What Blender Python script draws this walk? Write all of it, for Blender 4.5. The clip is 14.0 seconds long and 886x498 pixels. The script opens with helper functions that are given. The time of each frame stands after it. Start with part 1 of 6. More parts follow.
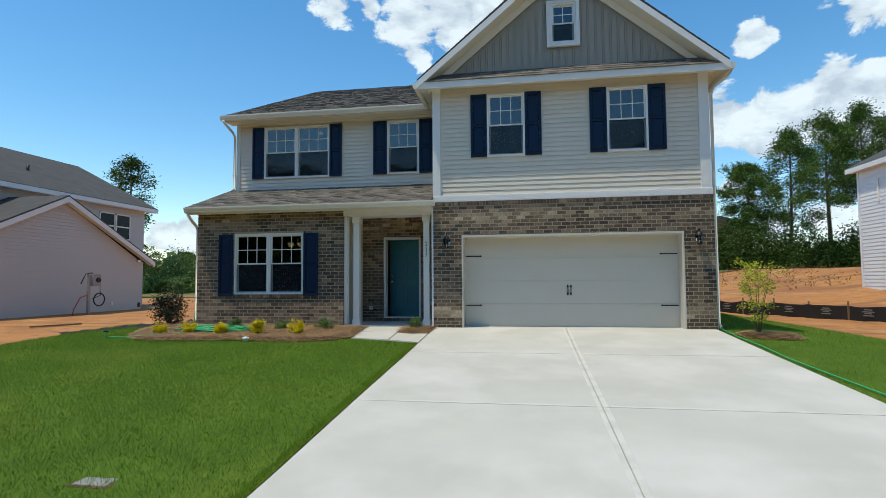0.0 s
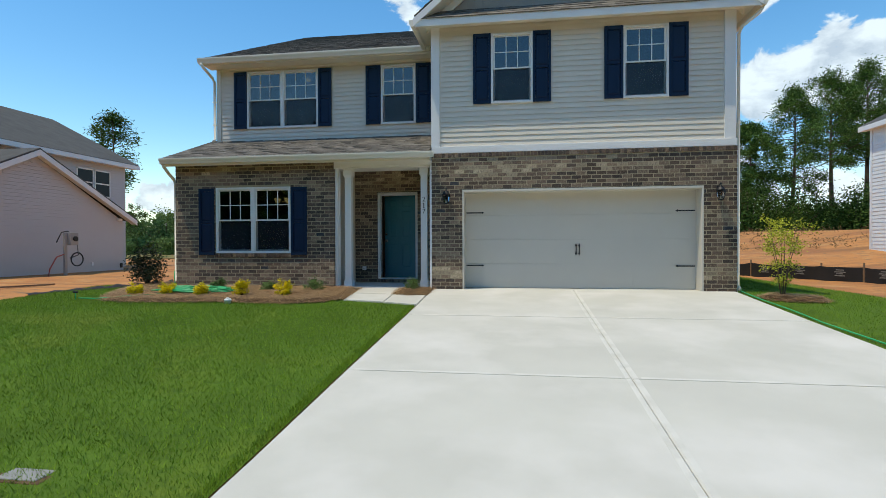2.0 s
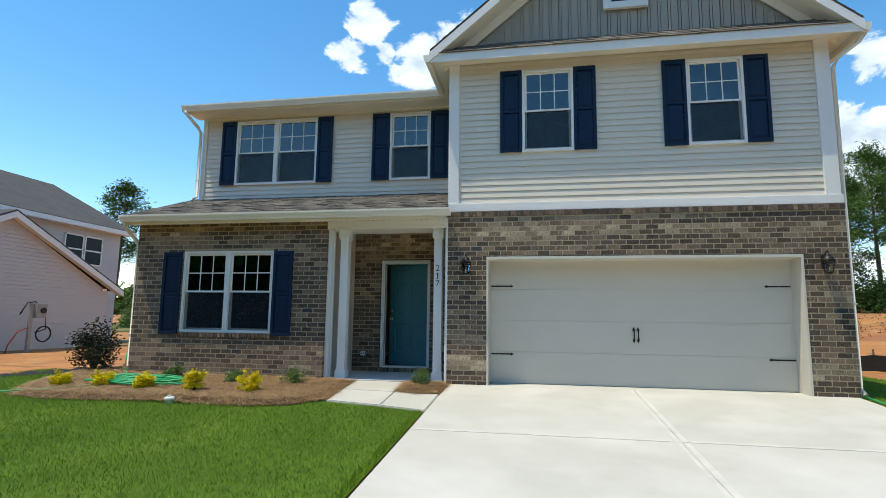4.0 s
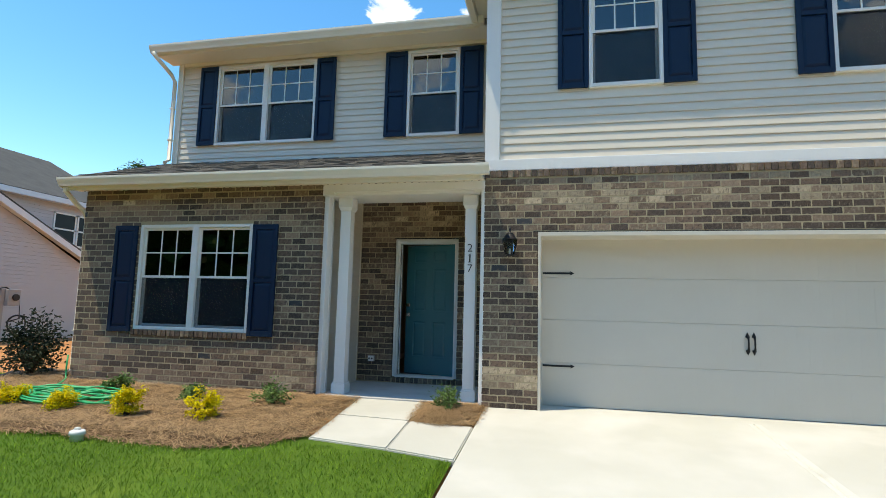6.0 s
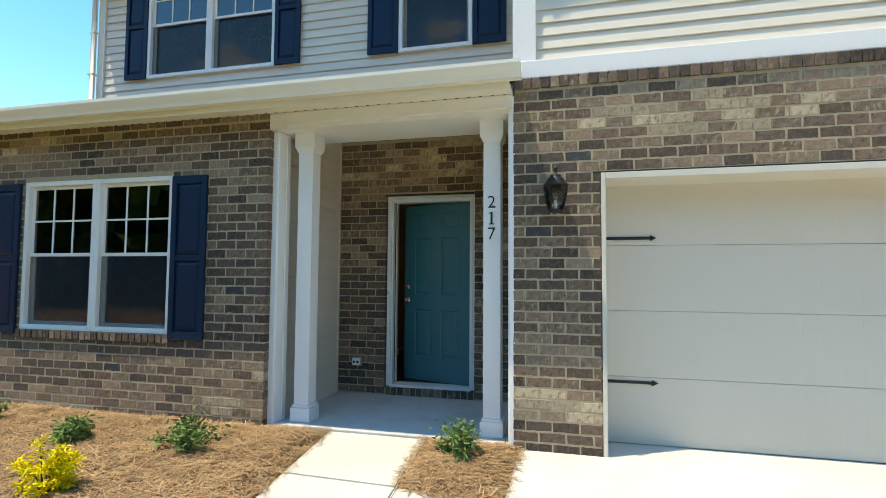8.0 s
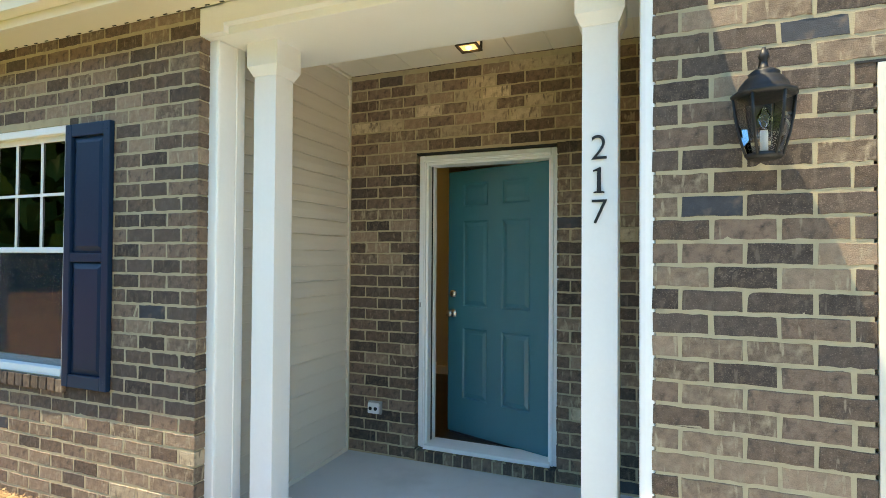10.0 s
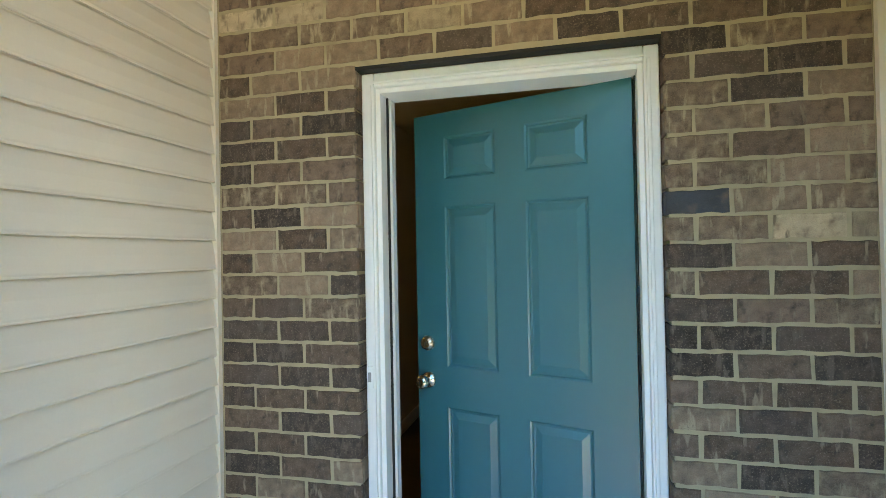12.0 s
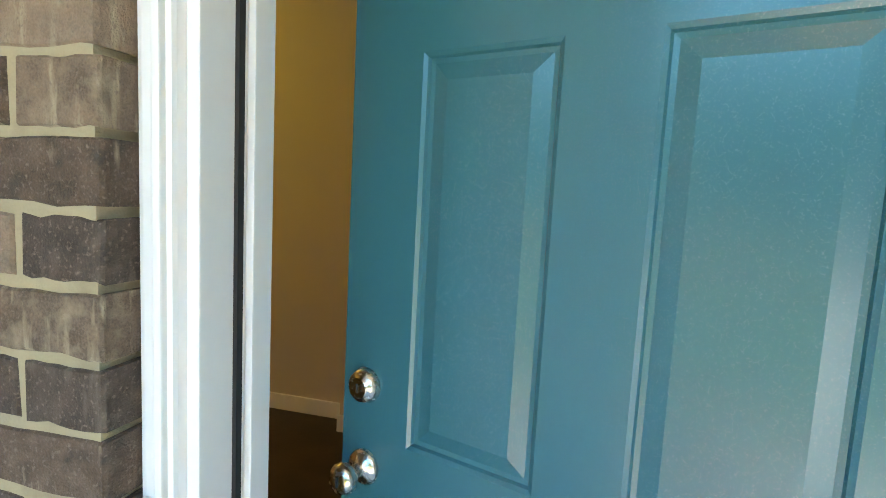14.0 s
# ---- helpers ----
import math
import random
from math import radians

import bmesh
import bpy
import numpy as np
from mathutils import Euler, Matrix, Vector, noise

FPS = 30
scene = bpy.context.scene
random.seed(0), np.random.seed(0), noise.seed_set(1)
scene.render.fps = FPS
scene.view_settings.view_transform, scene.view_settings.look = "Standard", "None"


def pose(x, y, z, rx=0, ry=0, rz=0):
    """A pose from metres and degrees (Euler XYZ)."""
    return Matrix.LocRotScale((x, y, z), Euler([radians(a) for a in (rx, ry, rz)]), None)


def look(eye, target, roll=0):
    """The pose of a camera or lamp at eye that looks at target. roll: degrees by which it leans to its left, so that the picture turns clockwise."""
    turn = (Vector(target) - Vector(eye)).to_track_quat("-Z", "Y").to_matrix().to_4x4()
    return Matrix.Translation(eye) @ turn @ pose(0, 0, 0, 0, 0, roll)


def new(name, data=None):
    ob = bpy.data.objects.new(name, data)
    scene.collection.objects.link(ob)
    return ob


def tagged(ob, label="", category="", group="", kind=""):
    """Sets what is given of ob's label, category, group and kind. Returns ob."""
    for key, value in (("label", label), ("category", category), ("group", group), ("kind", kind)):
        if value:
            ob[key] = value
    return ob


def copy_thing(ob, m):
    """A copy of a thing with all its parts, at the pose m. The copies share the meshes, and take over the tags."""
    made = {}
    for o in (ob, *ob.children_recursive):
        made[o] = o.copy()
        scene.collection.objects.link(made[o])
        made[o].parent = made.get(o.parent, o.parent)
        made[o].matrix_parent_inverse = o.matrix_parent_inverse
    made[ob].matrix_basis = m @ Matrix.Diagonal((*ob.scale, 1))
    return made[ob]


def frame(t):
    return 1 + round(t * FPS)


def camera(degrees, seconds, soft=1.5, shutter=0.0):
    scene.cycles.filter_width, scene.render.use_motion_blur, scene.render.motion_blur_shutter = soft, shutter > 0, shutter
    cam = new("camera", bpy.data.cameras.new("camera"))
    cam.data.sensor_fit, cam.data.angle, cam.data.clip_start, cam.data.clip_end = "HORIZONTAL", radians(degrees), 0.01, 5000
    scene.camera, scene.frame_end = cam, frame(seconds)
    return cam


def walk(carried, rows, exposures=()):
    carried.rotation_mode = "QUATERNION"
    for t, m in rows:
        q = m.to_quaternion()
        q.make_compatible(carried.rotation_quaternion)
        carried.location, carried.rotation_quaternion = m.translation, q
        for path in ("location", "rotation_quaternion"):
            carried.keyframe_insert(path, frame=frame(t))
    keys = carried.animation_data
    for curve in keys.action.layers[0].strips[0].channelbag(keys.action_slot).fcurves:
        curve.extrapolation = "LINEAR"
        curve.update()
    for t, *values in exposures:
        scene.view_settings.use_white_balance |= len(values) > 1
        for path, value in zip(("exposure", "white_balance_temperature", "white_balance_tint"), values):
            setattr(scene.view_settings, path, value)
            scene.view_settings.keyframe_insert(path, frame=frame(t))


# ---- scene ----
cam = camera(79.9, 14.0, soft=0.7)
PATH = [
    (0, (2.324, -12.406, 1.117), (2.011, -10.434, 1.234), -0.4),
    (0.5, (2.26, -12.354, 1.121), (1.881, -10.392, 1.204), -1.0),
    (1, (2.126, -12.195, 1.092), (1.772, -10.227, 1.141), -0.7),
    (1.5, (2.028, -11.928, 1.057), (1.767, -9.946, 1.049), -0.0),
    (2, (2.046, -11.509, 1.012), (1.758, -9.53, 0.989), -0.2),
    (2.5, (1.942, -11.061, 1.025), (1.604, -9.09, 1.067), -0.3),
    (3, (1.847, -10.414, 1.052), (1.528, -8.446, 1.215), 0.2),
    (3.2, (1.813, -10.14, 1.049), (1.487, -8.176, 1.243), 0.1),
    (5.3, (1.203, -7.504, 1.174), (0.829, -5.56, 1.459), 1.6),
    (5.5, (1.125, -7.27, 1.168), (0.761, -5.323, 1.443), 1.4),
    (6, (1.04, -6.649, 1.198), (0.616, -4.707, 1.42), 1.4),
    (6.5, (0.893, -6.021, 1.246), (0.448, -4.079, 1.417), 1.0),
    (7, (0.826, -5.413, 1.283), (0.371, -3.472, 1.445), 0.8),
    (7.5, (0.708, -4.831, 1.29), (0.239, -2.892, 1.426), 0.7),
    (8, (0.629, -4.259, 1.338), (0.132, -2.325, 1.45), 0.4),
    (8.2, (0.618, -4.012, 1.364), (0.094, -2.085, 1.47), 0.3),
    (10.3, (0.014, -1.825, 1.534), (-0.743, 0.026, 1.563), 0.3),
    (10.5, (-0.066, -1.633, 1.535), (-0.825, 0.218, 1.574), 0.3),
    (11, (-0.296, -1.167, 1.566), (-1.018, 0.697, 1.627), -0.2),
    (11.5, (-0.564, -0.726, 1.573), (-1.164, 1.181, 1.613), -0.4),
    (12, (-0.778, -0.319, 1.615), (-1.247, 1.625, 1.637), -1.1),
    (12.5, (-0.922, 0.046, 1.668), (-1.267, 2.016, 1.681), -1.3),
    (12.7, (-0.957, 0.198, 1.666), (-1.241, 2.178, 1.648), -1.1),
    (13, (-1.021, 0.432, 1.655), (-1.21, 2.422, 1.618), -0.4),
    (13.5, (-1.037, 0.759, 1.625), (-1.315, 2.734, 1.48), 2.4),
    (14, (-1.031, 1.014, 1.598), (-1.517, 2.942, 1.378), 3.0),
]
walk(cam, [(t, look(eye, target, roll)) for t, eye, target, roll in PATH],
     exposures=[(0.0, 0.52, 7800, 4), (3.0, 0.68, 7800, 4), (5.5, 1.04, 8200, 4), (8.0, 1.42, 8500, 4), (10.5, 2.45, 9700, 4), (11.0, 2.46, 9700, 4), (11.5, 2.63, 9600, 4), (12.0, 3.22, 8700, 4), (12.5, 3.56, 7900, 5), (13.0, 3.80, 8000, 8), (14.0, 3.82, 8900, 7)])

# ---- world, sun ----
SUN = Vector((0.30, 0.178, -1.0)).normalized()      # the way the sunlight goes
world = bpy.data.worlds.new("world")
scene.world = world
world.use_nodes = True
wn, wl = world.node_tree.nodes, world.node_tree.links
wn.clear()
w_out = wn.new("ShaderNodeOutputWorld")
w_bg = wn.new("ShaderNodeBackground")
w_bg.inputs["Strength"].default_value = 0.15
sky = wn.new("ShaderNodeTexSky")
sky.sky_type = "NISHITA"
sky.sun_disc = False
sky.sun_elevation = math.asin(-SUN.z)
sky.sun_rotation = math.atan2(-SUN.x, -SUN.y)
sky.air_density, sky.dust_density, sky.ozone_density = 1.0, 0.06, 3.0


def wnode(kind, **sets):
    n = wn.new(kind)
    for k, v in sets.items():
        n.inputs[k].default_value = v
    return n


def wmath(op, a, b=None, c=None):
    n = wn.new("ShaderNodeMath")
    n.operation = op
    for i, v in enumerate((a, b, c)):
        if v is None:
            continue
        if hasattr(v, "is_output"):
            wl.new(v, n.inputs[i])
        else:
            n.inputs[i].default_value = v
    return n.outputs[0]


coord = wn.new("ShaderNodeTexCoord")
cl_big = wnode("ShaderNodeTexNoise", Scale=13.0, Detail=12.0, Roughness=0.60, Distortion=0.35)
cl_map = wn.new("ShaderNodeMapping")
cl_map.inputs["Scale"].default_value = (1.0, 1.0, 1.7)
cl_map.inputs["Location"].default_value = (0.37, 0.11, 0.6)
wl.new(coord.outputs["Generated"], cl_map.inputs["Vector"])
wl.new(cl_map.outputs[0], cl_big.inputs["Vector"])
field = None
# where the cumulus banks stand, seen and unseen: direction, width (smaller is wider), weight
BANKS = [((0.327, 0.909, 0.258), 492, 1.00), ((0.379, 0.893, 0.244), 457, 1.00), ((0.422, 0.871, 0.251), 432, 1.00), ((0.461, 0.850, 0.255), 331, 1.00),
         ((0.502, 0.831, 0.242), 298, 1.00), ((0.542, 0.806, 0.236), 289, 1.00), ((0.451, 0.842, 0.295), 1270, 0.85), ((0.487, 0.828, 0.279), 1059, 0.90),
         ((0.350, 0.862, 0.367), 1592, 0.95), ((0.366, 0.855, 0.368), 2785, 0.80), ((0.341, 0.928, 0.151), 3344, 0.95), ((0.362, 0.923, 0.134), 6467, 0.80),
         ((0.448, 0.889, 0.096), 1610, 0.90), ((0.476, 0.876, 0.081), 1217, 0.90), ((0.399, 0.914, 0.077), 1917, 0.80), ((0.473, 0.795, 0.379), 756, 0.85),
         ((0.431, 0.818, 0.382), 2702, 0.70), ((-0.187, 0.873, 0.450), 380, 1.00), ((-0.124, 0.878, 0.463), 301, 1.00), ((-0.076, 0.892, 0.446), 405, 1.00),
         ((-0.187, 0.897, 0.401), 1552, 0.80), ((-0.319, 0.828, 0.461), 961, 0.95), ((-0.260, 0.847, 0.463), 2225, 0.80), ((-0.285, 0.816, 0.502), 635, 0.90),
         ((-0.592, 0.802, 0.077), 972, 1.00), ((-0.568, 0.819, 0.087), 1307, 1.00), ((-0.561, 0.826, 0.054), 599, 0.90), ((-0.614, 0.787, 0.066), 2366, 0.80),
         ((-0.224, -0.877, 0.424), 600, 0.78), ((-0.547, -0.756, 0.363), 600, 0.76),
         # the last three are never seen: added as white fill for the shaded front
         ((-0.610, -0.715, 0.340), 900, 0.62), ((0.550, -0.720, 0.420), 31, 0.90), ((-0.900, -0.200, 0.350), 40, 0.85), ((0.100, -0.550, 0.830), 55, 0.85)]
for d, wide, weight in BANKS:
    dv = Vector(d).normalized()
    dot = wn.new("ShaderNodeVectorMath")
    dot.operation = "DOT_PRODUCT"
    wl.new(coord.outputs["Generated"], dot.inputs[0])
    dot.inputs[1].default_value = dv
    g = wmath("MULTIPLY", wmath("POWER", wmath("MAXIMUM", dot.outputs["Value"], 0.0), wide), weight)
    field = g if field is None else wmath("MAXIMUM", field, g)
cover = wmath("ADD", field, wmath("MULTIPLY", wmath("SUBTRACT", cl_big.outputs["Fac"], 0.50), 1.7))
cl_ramp = wn.new("ShaderNodeMapRange")
cl_ramp.interpolation_type = "SMOOTHSTEP"
cl_ramp.inputs["From Min"].default_value, cl_ramp.inputs["From Max"].default_value = 0.50, 0.68
wl.new(cover, cl_ramp.inputs["Value"])
# lit heads and greyer undersides: the same field a little way towards the zenith
cl_up = wn.new("ShaderNodeMapping")
cl_up.inputs["Scale"].default_value = (1.0, 1.0, 1.7)
cl_up.inputs["Location"].default_value = (0.37, 0.11, 0.645)
wl.new(coord.outputs["Generated"], cl_up.inputs["Vector"])
cl_high = wnode("ShaderNodeTexNoise", Scale=13.0, Detail=5.0, Roughness=0.55, Distortion=0.35)
wl.new(cl_up.outputs[0], cl_high.inputs["Vector"])
cl_body = wn.new("ShaderNodeMapRange")
cl_body.inputs["From Min"].default_value, cl_body.inputs["From Max"].default_value = -0.16, 0.12
wl.new(wmath("SUBTRACT", cl_big.outputs["Fac"], cl_high.outputs["Fac"]), cl_body.inputs["Value"])
cl_col = wn.new("ShaderNodeMix")
cl_col.data_type = "RGBA"
cl_col.inputs[6].default_value, cl_col.inputs[7].default_value = (2.35, 3.0, 4.15, 1), (3.8, 4.6, 5.8, 1)
wl.new(cl_body.outputs[0], cl_col.inputs[0])
sky_mix = wn.new("ShaderNodeMix")
sky_mix.data_type = "RGBA"
wl.new(wmath("MULTIPLY", cl_ramp.outputs[0], 0.93), sky_mix.inputs[0])
sky_hsv = wnode("ShaderNodeHueSaturation", Saturation=1.31, Value=1.0)
wl.new(sky.outputs[0], sky_hsv.inputs["Color"])
wl.new(sky_hsv.outputs[0], sky_mix.inputs[6])
wl.new(cl_col.outputs[2], sky_mix.inputs[7])
wl.new(sky_mix.outputs[2], w_bg.inputs["Color"])
wl.new(w_bg.outputs[0], w_out.inputs["Surface"])

sun_data = bpy.data.lights.new("sun", "SUN")
sun_data.energy, sun_data.angle, sun_data.color = 2.2, radians(0.55), (1.0, 0.95, 0.87)
sun = new("sun", sun_data)
sun.matrix_world = look((-20, -15, 60), Vector((-20, -15, 60)) + SUN)

# ---- materials ----


def material(name, base, rough=0.7, metal=0.0, vary=0.12, scale=8.0, fine=90.0, bump=0.15, depth=0.004, island=0.0, obj=0.0, spec=0.4, coat=0.0, place=False, uneven=0.25):
    """A procedural surface: base colour varied at two scales, with fine relief."""
    m = bpy.data.materials.new(name)
    m.use_nodes = True
    n, l = m.node_tree.nodes, m.node_tree.links
    b = n["Principled BSDF"]
    b.inputs["Metallic"].default_value = metal
    b.inputs["Specular IOR Level"].default_value = spec
    b.inputs["Coat Weight"].default_value = coat
    tc = n.new("ShaderNodeTexCoord")
    big, small = n.new("ShaderNodeTexNoise"), n.new("ShaderNodeTexNoise")
    big.inputs["Scale"].default_value, big.inputs["Detail"].default_value = scale, 5
    small.inputs["Scale"].default_value, small.inputs["Detail"].default_value = fine, 4
    where = n.new("ShaderNodeNewGeometry").outputs["Position"] if place else tc.outputs["Object"]
    l.new(where, big.inputs["Vector"])
    l.new(where, small.inputs["Vector"])

    def mth(op, a, c):
        q = n.new("ShaderNodeMath")
        q.operation = op
        for i, v in enumerate((a, c)):
            if hasattr(v, "is_output"):
                l.new(v, q.inputs[i])
            else:
                q.inputs[i].default_value = v
        return q.outputs[0]
    mixed = mth("ADD", mth("MULTIPLY", big.outputs["Fac"], 0.6), mth("MULTIPLY", small.outputs["Fac"], 0.4))
    value = mth("ADD", mth("MULTIPLY", mth("SUBTRACT", mixed, 0.5), vary * 4), 1.0)
    if island:
        geo = n.new("ShaderNodeNewGeometry")
        value = mth("ADD", value, mth("MULTIPLY", mth("SUBTRACT", geo.outputs["Random Per Island"], 0.5), island * 2))
    if obj:
        oi = n.new("ShaderNodeObjectInfo")
        value = mth("ADD", value, mth("MULTIPLY", mth("SUBTRACT", oi.outputs["Random"], 0.5), obj * 2))
    hsv = n.new("ShaderNodeHueSaturation")
    hsv.inputs["Color"].default_value = (*base, 1)
    l.new(value, hsv.inputs["Value"])
    l.new(hsv.outputs[0], b.inputs["Base Color"])
    l.new(mth("ADD", mth("MULTIPLY", mth("SUBTRACT", small.outputs["Fac"], 0.5), uneven), rough), b.inputs["Roughness"])
    if bump:
        bp = n.new("ShaderNodeBump")
        bp.inputs["Strength"].default_value, bp.inputs["Distance"].default_value = bump, depth
        l.new(mixed, bp.inputs["Height"])
        l.new(bp.outputs[0], b.inputs["Normal"])
    return m


def two_tone(m, other, scale, lo, hi, detail=6, stretch=None):
    """Blends a second colour into a material by a noise mask: patches, stains and wear."""
    n, l = m.node_tree.nodes, m.node_tree.links
    b = n["Principled BSDF"]
    src = b.inputs["Base Color"].links[0].from_socket
    tc, ns, mr, mx = n.new("ShaderNodeTexCoord"), n.new("ShaderNodeTexNoise"), n.new("ShaderNodeMapRange"), n.new("ShaderNodeMix")
    ns.inputs["Scale"].default_value, ns.inputs["Detail"].default_value = scale, detail
    mr.inputs["From Min"].default_value, mr.inputs["From Max"].default_value = lo, hi
    mx.data_type = "RGBA"
    mx.inputs[7].default_value = (*other, 1)
    if stretch:
        mp, geo = n.new("ShaderNodeMapping"), n.new("ShaderNodeNewGeometry")
        mp.inputs["Scale"].default_value = stretch
        l.new(geo.outputs["Position"], mp.inputs["Vector"])
        l.new(mp.outputs[0], ns.inputs["Vector"])
    else:
        l.new(tc.outputs["Object"], ns.inputs["Vector"])
    l.new(ns.outputs["Fac"], mr.inputs["Value"])
    l.new(mr.outputs[0], mx.inputs[0])
    l.new(src, mx.inputs[6])
    l.new(mx.outputs[2], b.inputs["Base Color"])
    return m


M_white = material("white_paint", (0.78, 0.78, 0.76), 0.45, vary=0.03, scale=3, fine=60, bump=0.05)
M_cream = material("cream_aluminium", (0.76, 0.72, 0.625), 0.45, vary=0.03, scale=3, bump=0.04)
M_siding = material("beige_vinyl_siding", (0.70, 0.64, 0.54), 0.5, vary=0.04, scale=2, fine=140, bump=0.08, depth=0.002, obj=0.02)
M_gable = material("taupe_board_siding", (0.34, 0.312, 0.262), 0.55, vary=0.05, scale=3, fine=120, bump=0.1, obj=0.03)
M_mortar = two_tone(material("sand_mortar", (0.385, 0.322, 0.21), 0.95, vary=0.12, scale=14, fine=260, bump=0.7, depth=0.006), (0.30, 0.25, 0.165), 16, 0.55, 0.75)
BRICK_MATS = [
    two_tone(material("brick_charcoal", (0.080, 0.058, 0.047), 0.9, vary=0.5, scale=30, fine=330, bump=1.0, depth=0.007, obj=0.34, island=0.3, place=True), (0.14, 0.105, 0.08), 34, 0.54, 0.80),
    two_tone(material("brick_brown", (0.160, 0.108, 0.078), 0.9, vary=0.5, scale=30, fine=330, bump=1.0, depth=0.007, obj=0.36, island=0.32, place=True), (0.060, 0.047, 0.040), 30, 0.52, 0.76),
    two_tone(material("brick_taupe", (0.228, 0.160, 0.113), 0.9, vary=0.5, scale=30, fine=330, bump=1.0, depth=0.007, obj=0.32, island=0.28, place=True), (0.30, 0.235, 0.165), 28, 0.52, 0.72),
    two_tone(material("brick_tan", (0.42, 0.335, 0.23), 0.9, vary=0.32, scale=24, fine=300, bump=0.9, depth=0.007, obj=0.28, island=0.24, place=True), (0.22, 0.165, 0.12), 28, 0.52, 0.74),
    two_tone(material("brick_slate", (0.050, 0.053, 0.062), 0.8, vary=0.35, scale=20, fine=300, bump=0.7, depth=0.006, obj=0.28, island=0.25, place=True), (0.13, 0.10, 0.08), 20, 0.55, 0.75)]
# upright drags of slip from the kiln
for m_, slip, lo_, hi_ in ((BRICK_MATS[0], (0.125, 0.098, 0.076), 0.58, 0.66), (BRICK_MATS[1], (0.27, 0.21, 0.15), 0.62, 0.70), (BRICK_MATS[2], (0.36, 0.29, 0.20), 0.58, 0.68), (BRICK_MATS[3], (0.18, 0.14, 0.105), 0.58, 0.68)):
    two_tone(m_, slip, 1.0, lo_, hi_, 9, (42.0, 42.0, 10.0))
for m_ in BRICK_MATS[:3]:
    two_tone(m_, (0.20, 0.150, 0.115), 1.0, 0.56, 0.74, 4, (190.0, 190.0, 190.0))
M_shingle = two_tone(material("grey_brown_shingle", (0.150, 0.137, 0.120), 0.95, vary=0.35, scale=5, fine=300, bump=0.6, depth=0.006, obj=0.25, island=0.34, spec=0.2), (0.085, 0.077, 0.069), 9, 0.52, 0.72)
M_navy = material("navy_vinyl", (0.004, 0.020, 0.052), 0.45, vary=0.08, scale=4, fine=200, bump=0.12, depth=0.001, spec=0.22)
M_teal = material("teal_door_paint", (0.029, 0.160, 0.194), 0.27, vary=0.02, scale=3, fine=500, bump=0, spec=0.85, uneven=0.03)
M_garage = material("almond_steel", (0.60, 0.565, 0.49), 0.5, vary=0.03, scale=2, fine=220, bump=0.1, depth=0.001)
M_black = material("black_iron", (0.012, 0.012, 0.013), 0.5, vary=0.1, bump=0.1)
M_dark = material("dark_gap", (0.02, 0.02, 0.02), 0.8, bump=0)
M_nickel = material("satin_nickel", (0.62, 0.58, 0.52), 0.25, metal=1.0, vary=0.04, bump=0.02)
M_conc = two_tone(material("pale_concrete", (0.525, 0.512, 0.455), 0.85, vary=0.10, scale=1.2, fine=150, bump=0.25, depth=0.003), (0.62, 0.60, 0.55), 0.9, 0.45, 0.7)
M_porch = two_tone(material("porch_concrete", (0.50, 0.50, 0.49), 0.8, vary=0.07, scale=2, fine=150, bump=0.2, depth=0.002), (0.42, 0.42, 0.41), 3, 0.5, 0.7)
M_trowel = two_tone(material("trowelled_concrete", (0.62, 0.605, 0.55), 0.7, vary=0.06, scale=3, fine=150, bump=0.1, depth=0.002), (0.55, 0.535, 0.48), 2.5, 0.5, 0.62)
M_joint = material("tooled_joint", (0.44, 0.43, 0.395), 0.9, vary=0.15, scale=6, fine=100, bump=0.3)
M_lawn = two_tone(two_tone(material("lawn_soil", (0.075, 0.138, 0.019), 0.95, spec=0.1, vary=0.35, scale=1.3, fine=70, bump=0.8, depth=0.02), (0.13, 0.19, 0.028), 0.6, 0.52, 0.72), (0.045, 0.095, 0.014), 9, 0.52, 0.75)
M_blade = material("grass_blade", (0.162, 0.272, 0.024), 0.7, vary=0.24, scale=0.8, fine=30, bump=0, island=0.32, spec=0.12)
two_tone(M_blade, (0.20, 0.26, 0.04), 0.6, 0.55, 0.75)
M_clay = two_tone(two_tone(material("orange_clay", (0.46, 0.20, 0.065), 0.95, vary=0.2, scale=0.5, fine=12, bump=0.8, depth=0.05), (0.30, 0.12, 0.05), 0.35, 0.5, 0.7), (0.52, 0.29, 0.12), 0.8, 0.55, 0.75)
two_tone(M_clay, (0.24, 0.14, 0.07), 3.5, 0.56, 0.70)
two_tone(M_clay, (0.27, 0.125, 0.05), 1.0, 0.52, 0.66, 6, (0.22, 1.5, 1.0))
M_scrub = two_tone(material("scrubby_field", (0.10, 0.12, 0.03), 0.95, vary=0.3, scale=0.4, fine=6, bump=0.8, depth=0.1), (0.30, 0.20, 0.08), 0.25, 0.48, 0.66)
M_straw = two_tone(material("pine_straw_bed", (0.13, 0.075, 0.036), 0.95, vary=0.4, scale=9, fine=120, bump=1.0, depth=0.02), (0.09, 0.05, 0.026), 14, 0.5, 0.66)
M_needle = material("dry_pine_needle", (0.40, 0.26, 0.14), 0.8, vary=0.3, scale=5, bump=0, island=0.5, spec=0.2)
M_leaf = material("green_leaf", (0.13, 0.21, 0.06), 0.55, vary=0.2, scale=6, bump=0, island=0.4, spec=0.15)
M_yleaf = material("yellow_green_leaf", (0.78, 0.64, 0.02), 0.55, vary=0.2, scale=6, bump=0, island=0.3, spec=0.15)
M_dleaf = material("dark_purple_leaf", (0.026, 0.036, 0.018), 0.55, vary=0.2, scale=6, bump=0, island=0.5, spec=0.15)
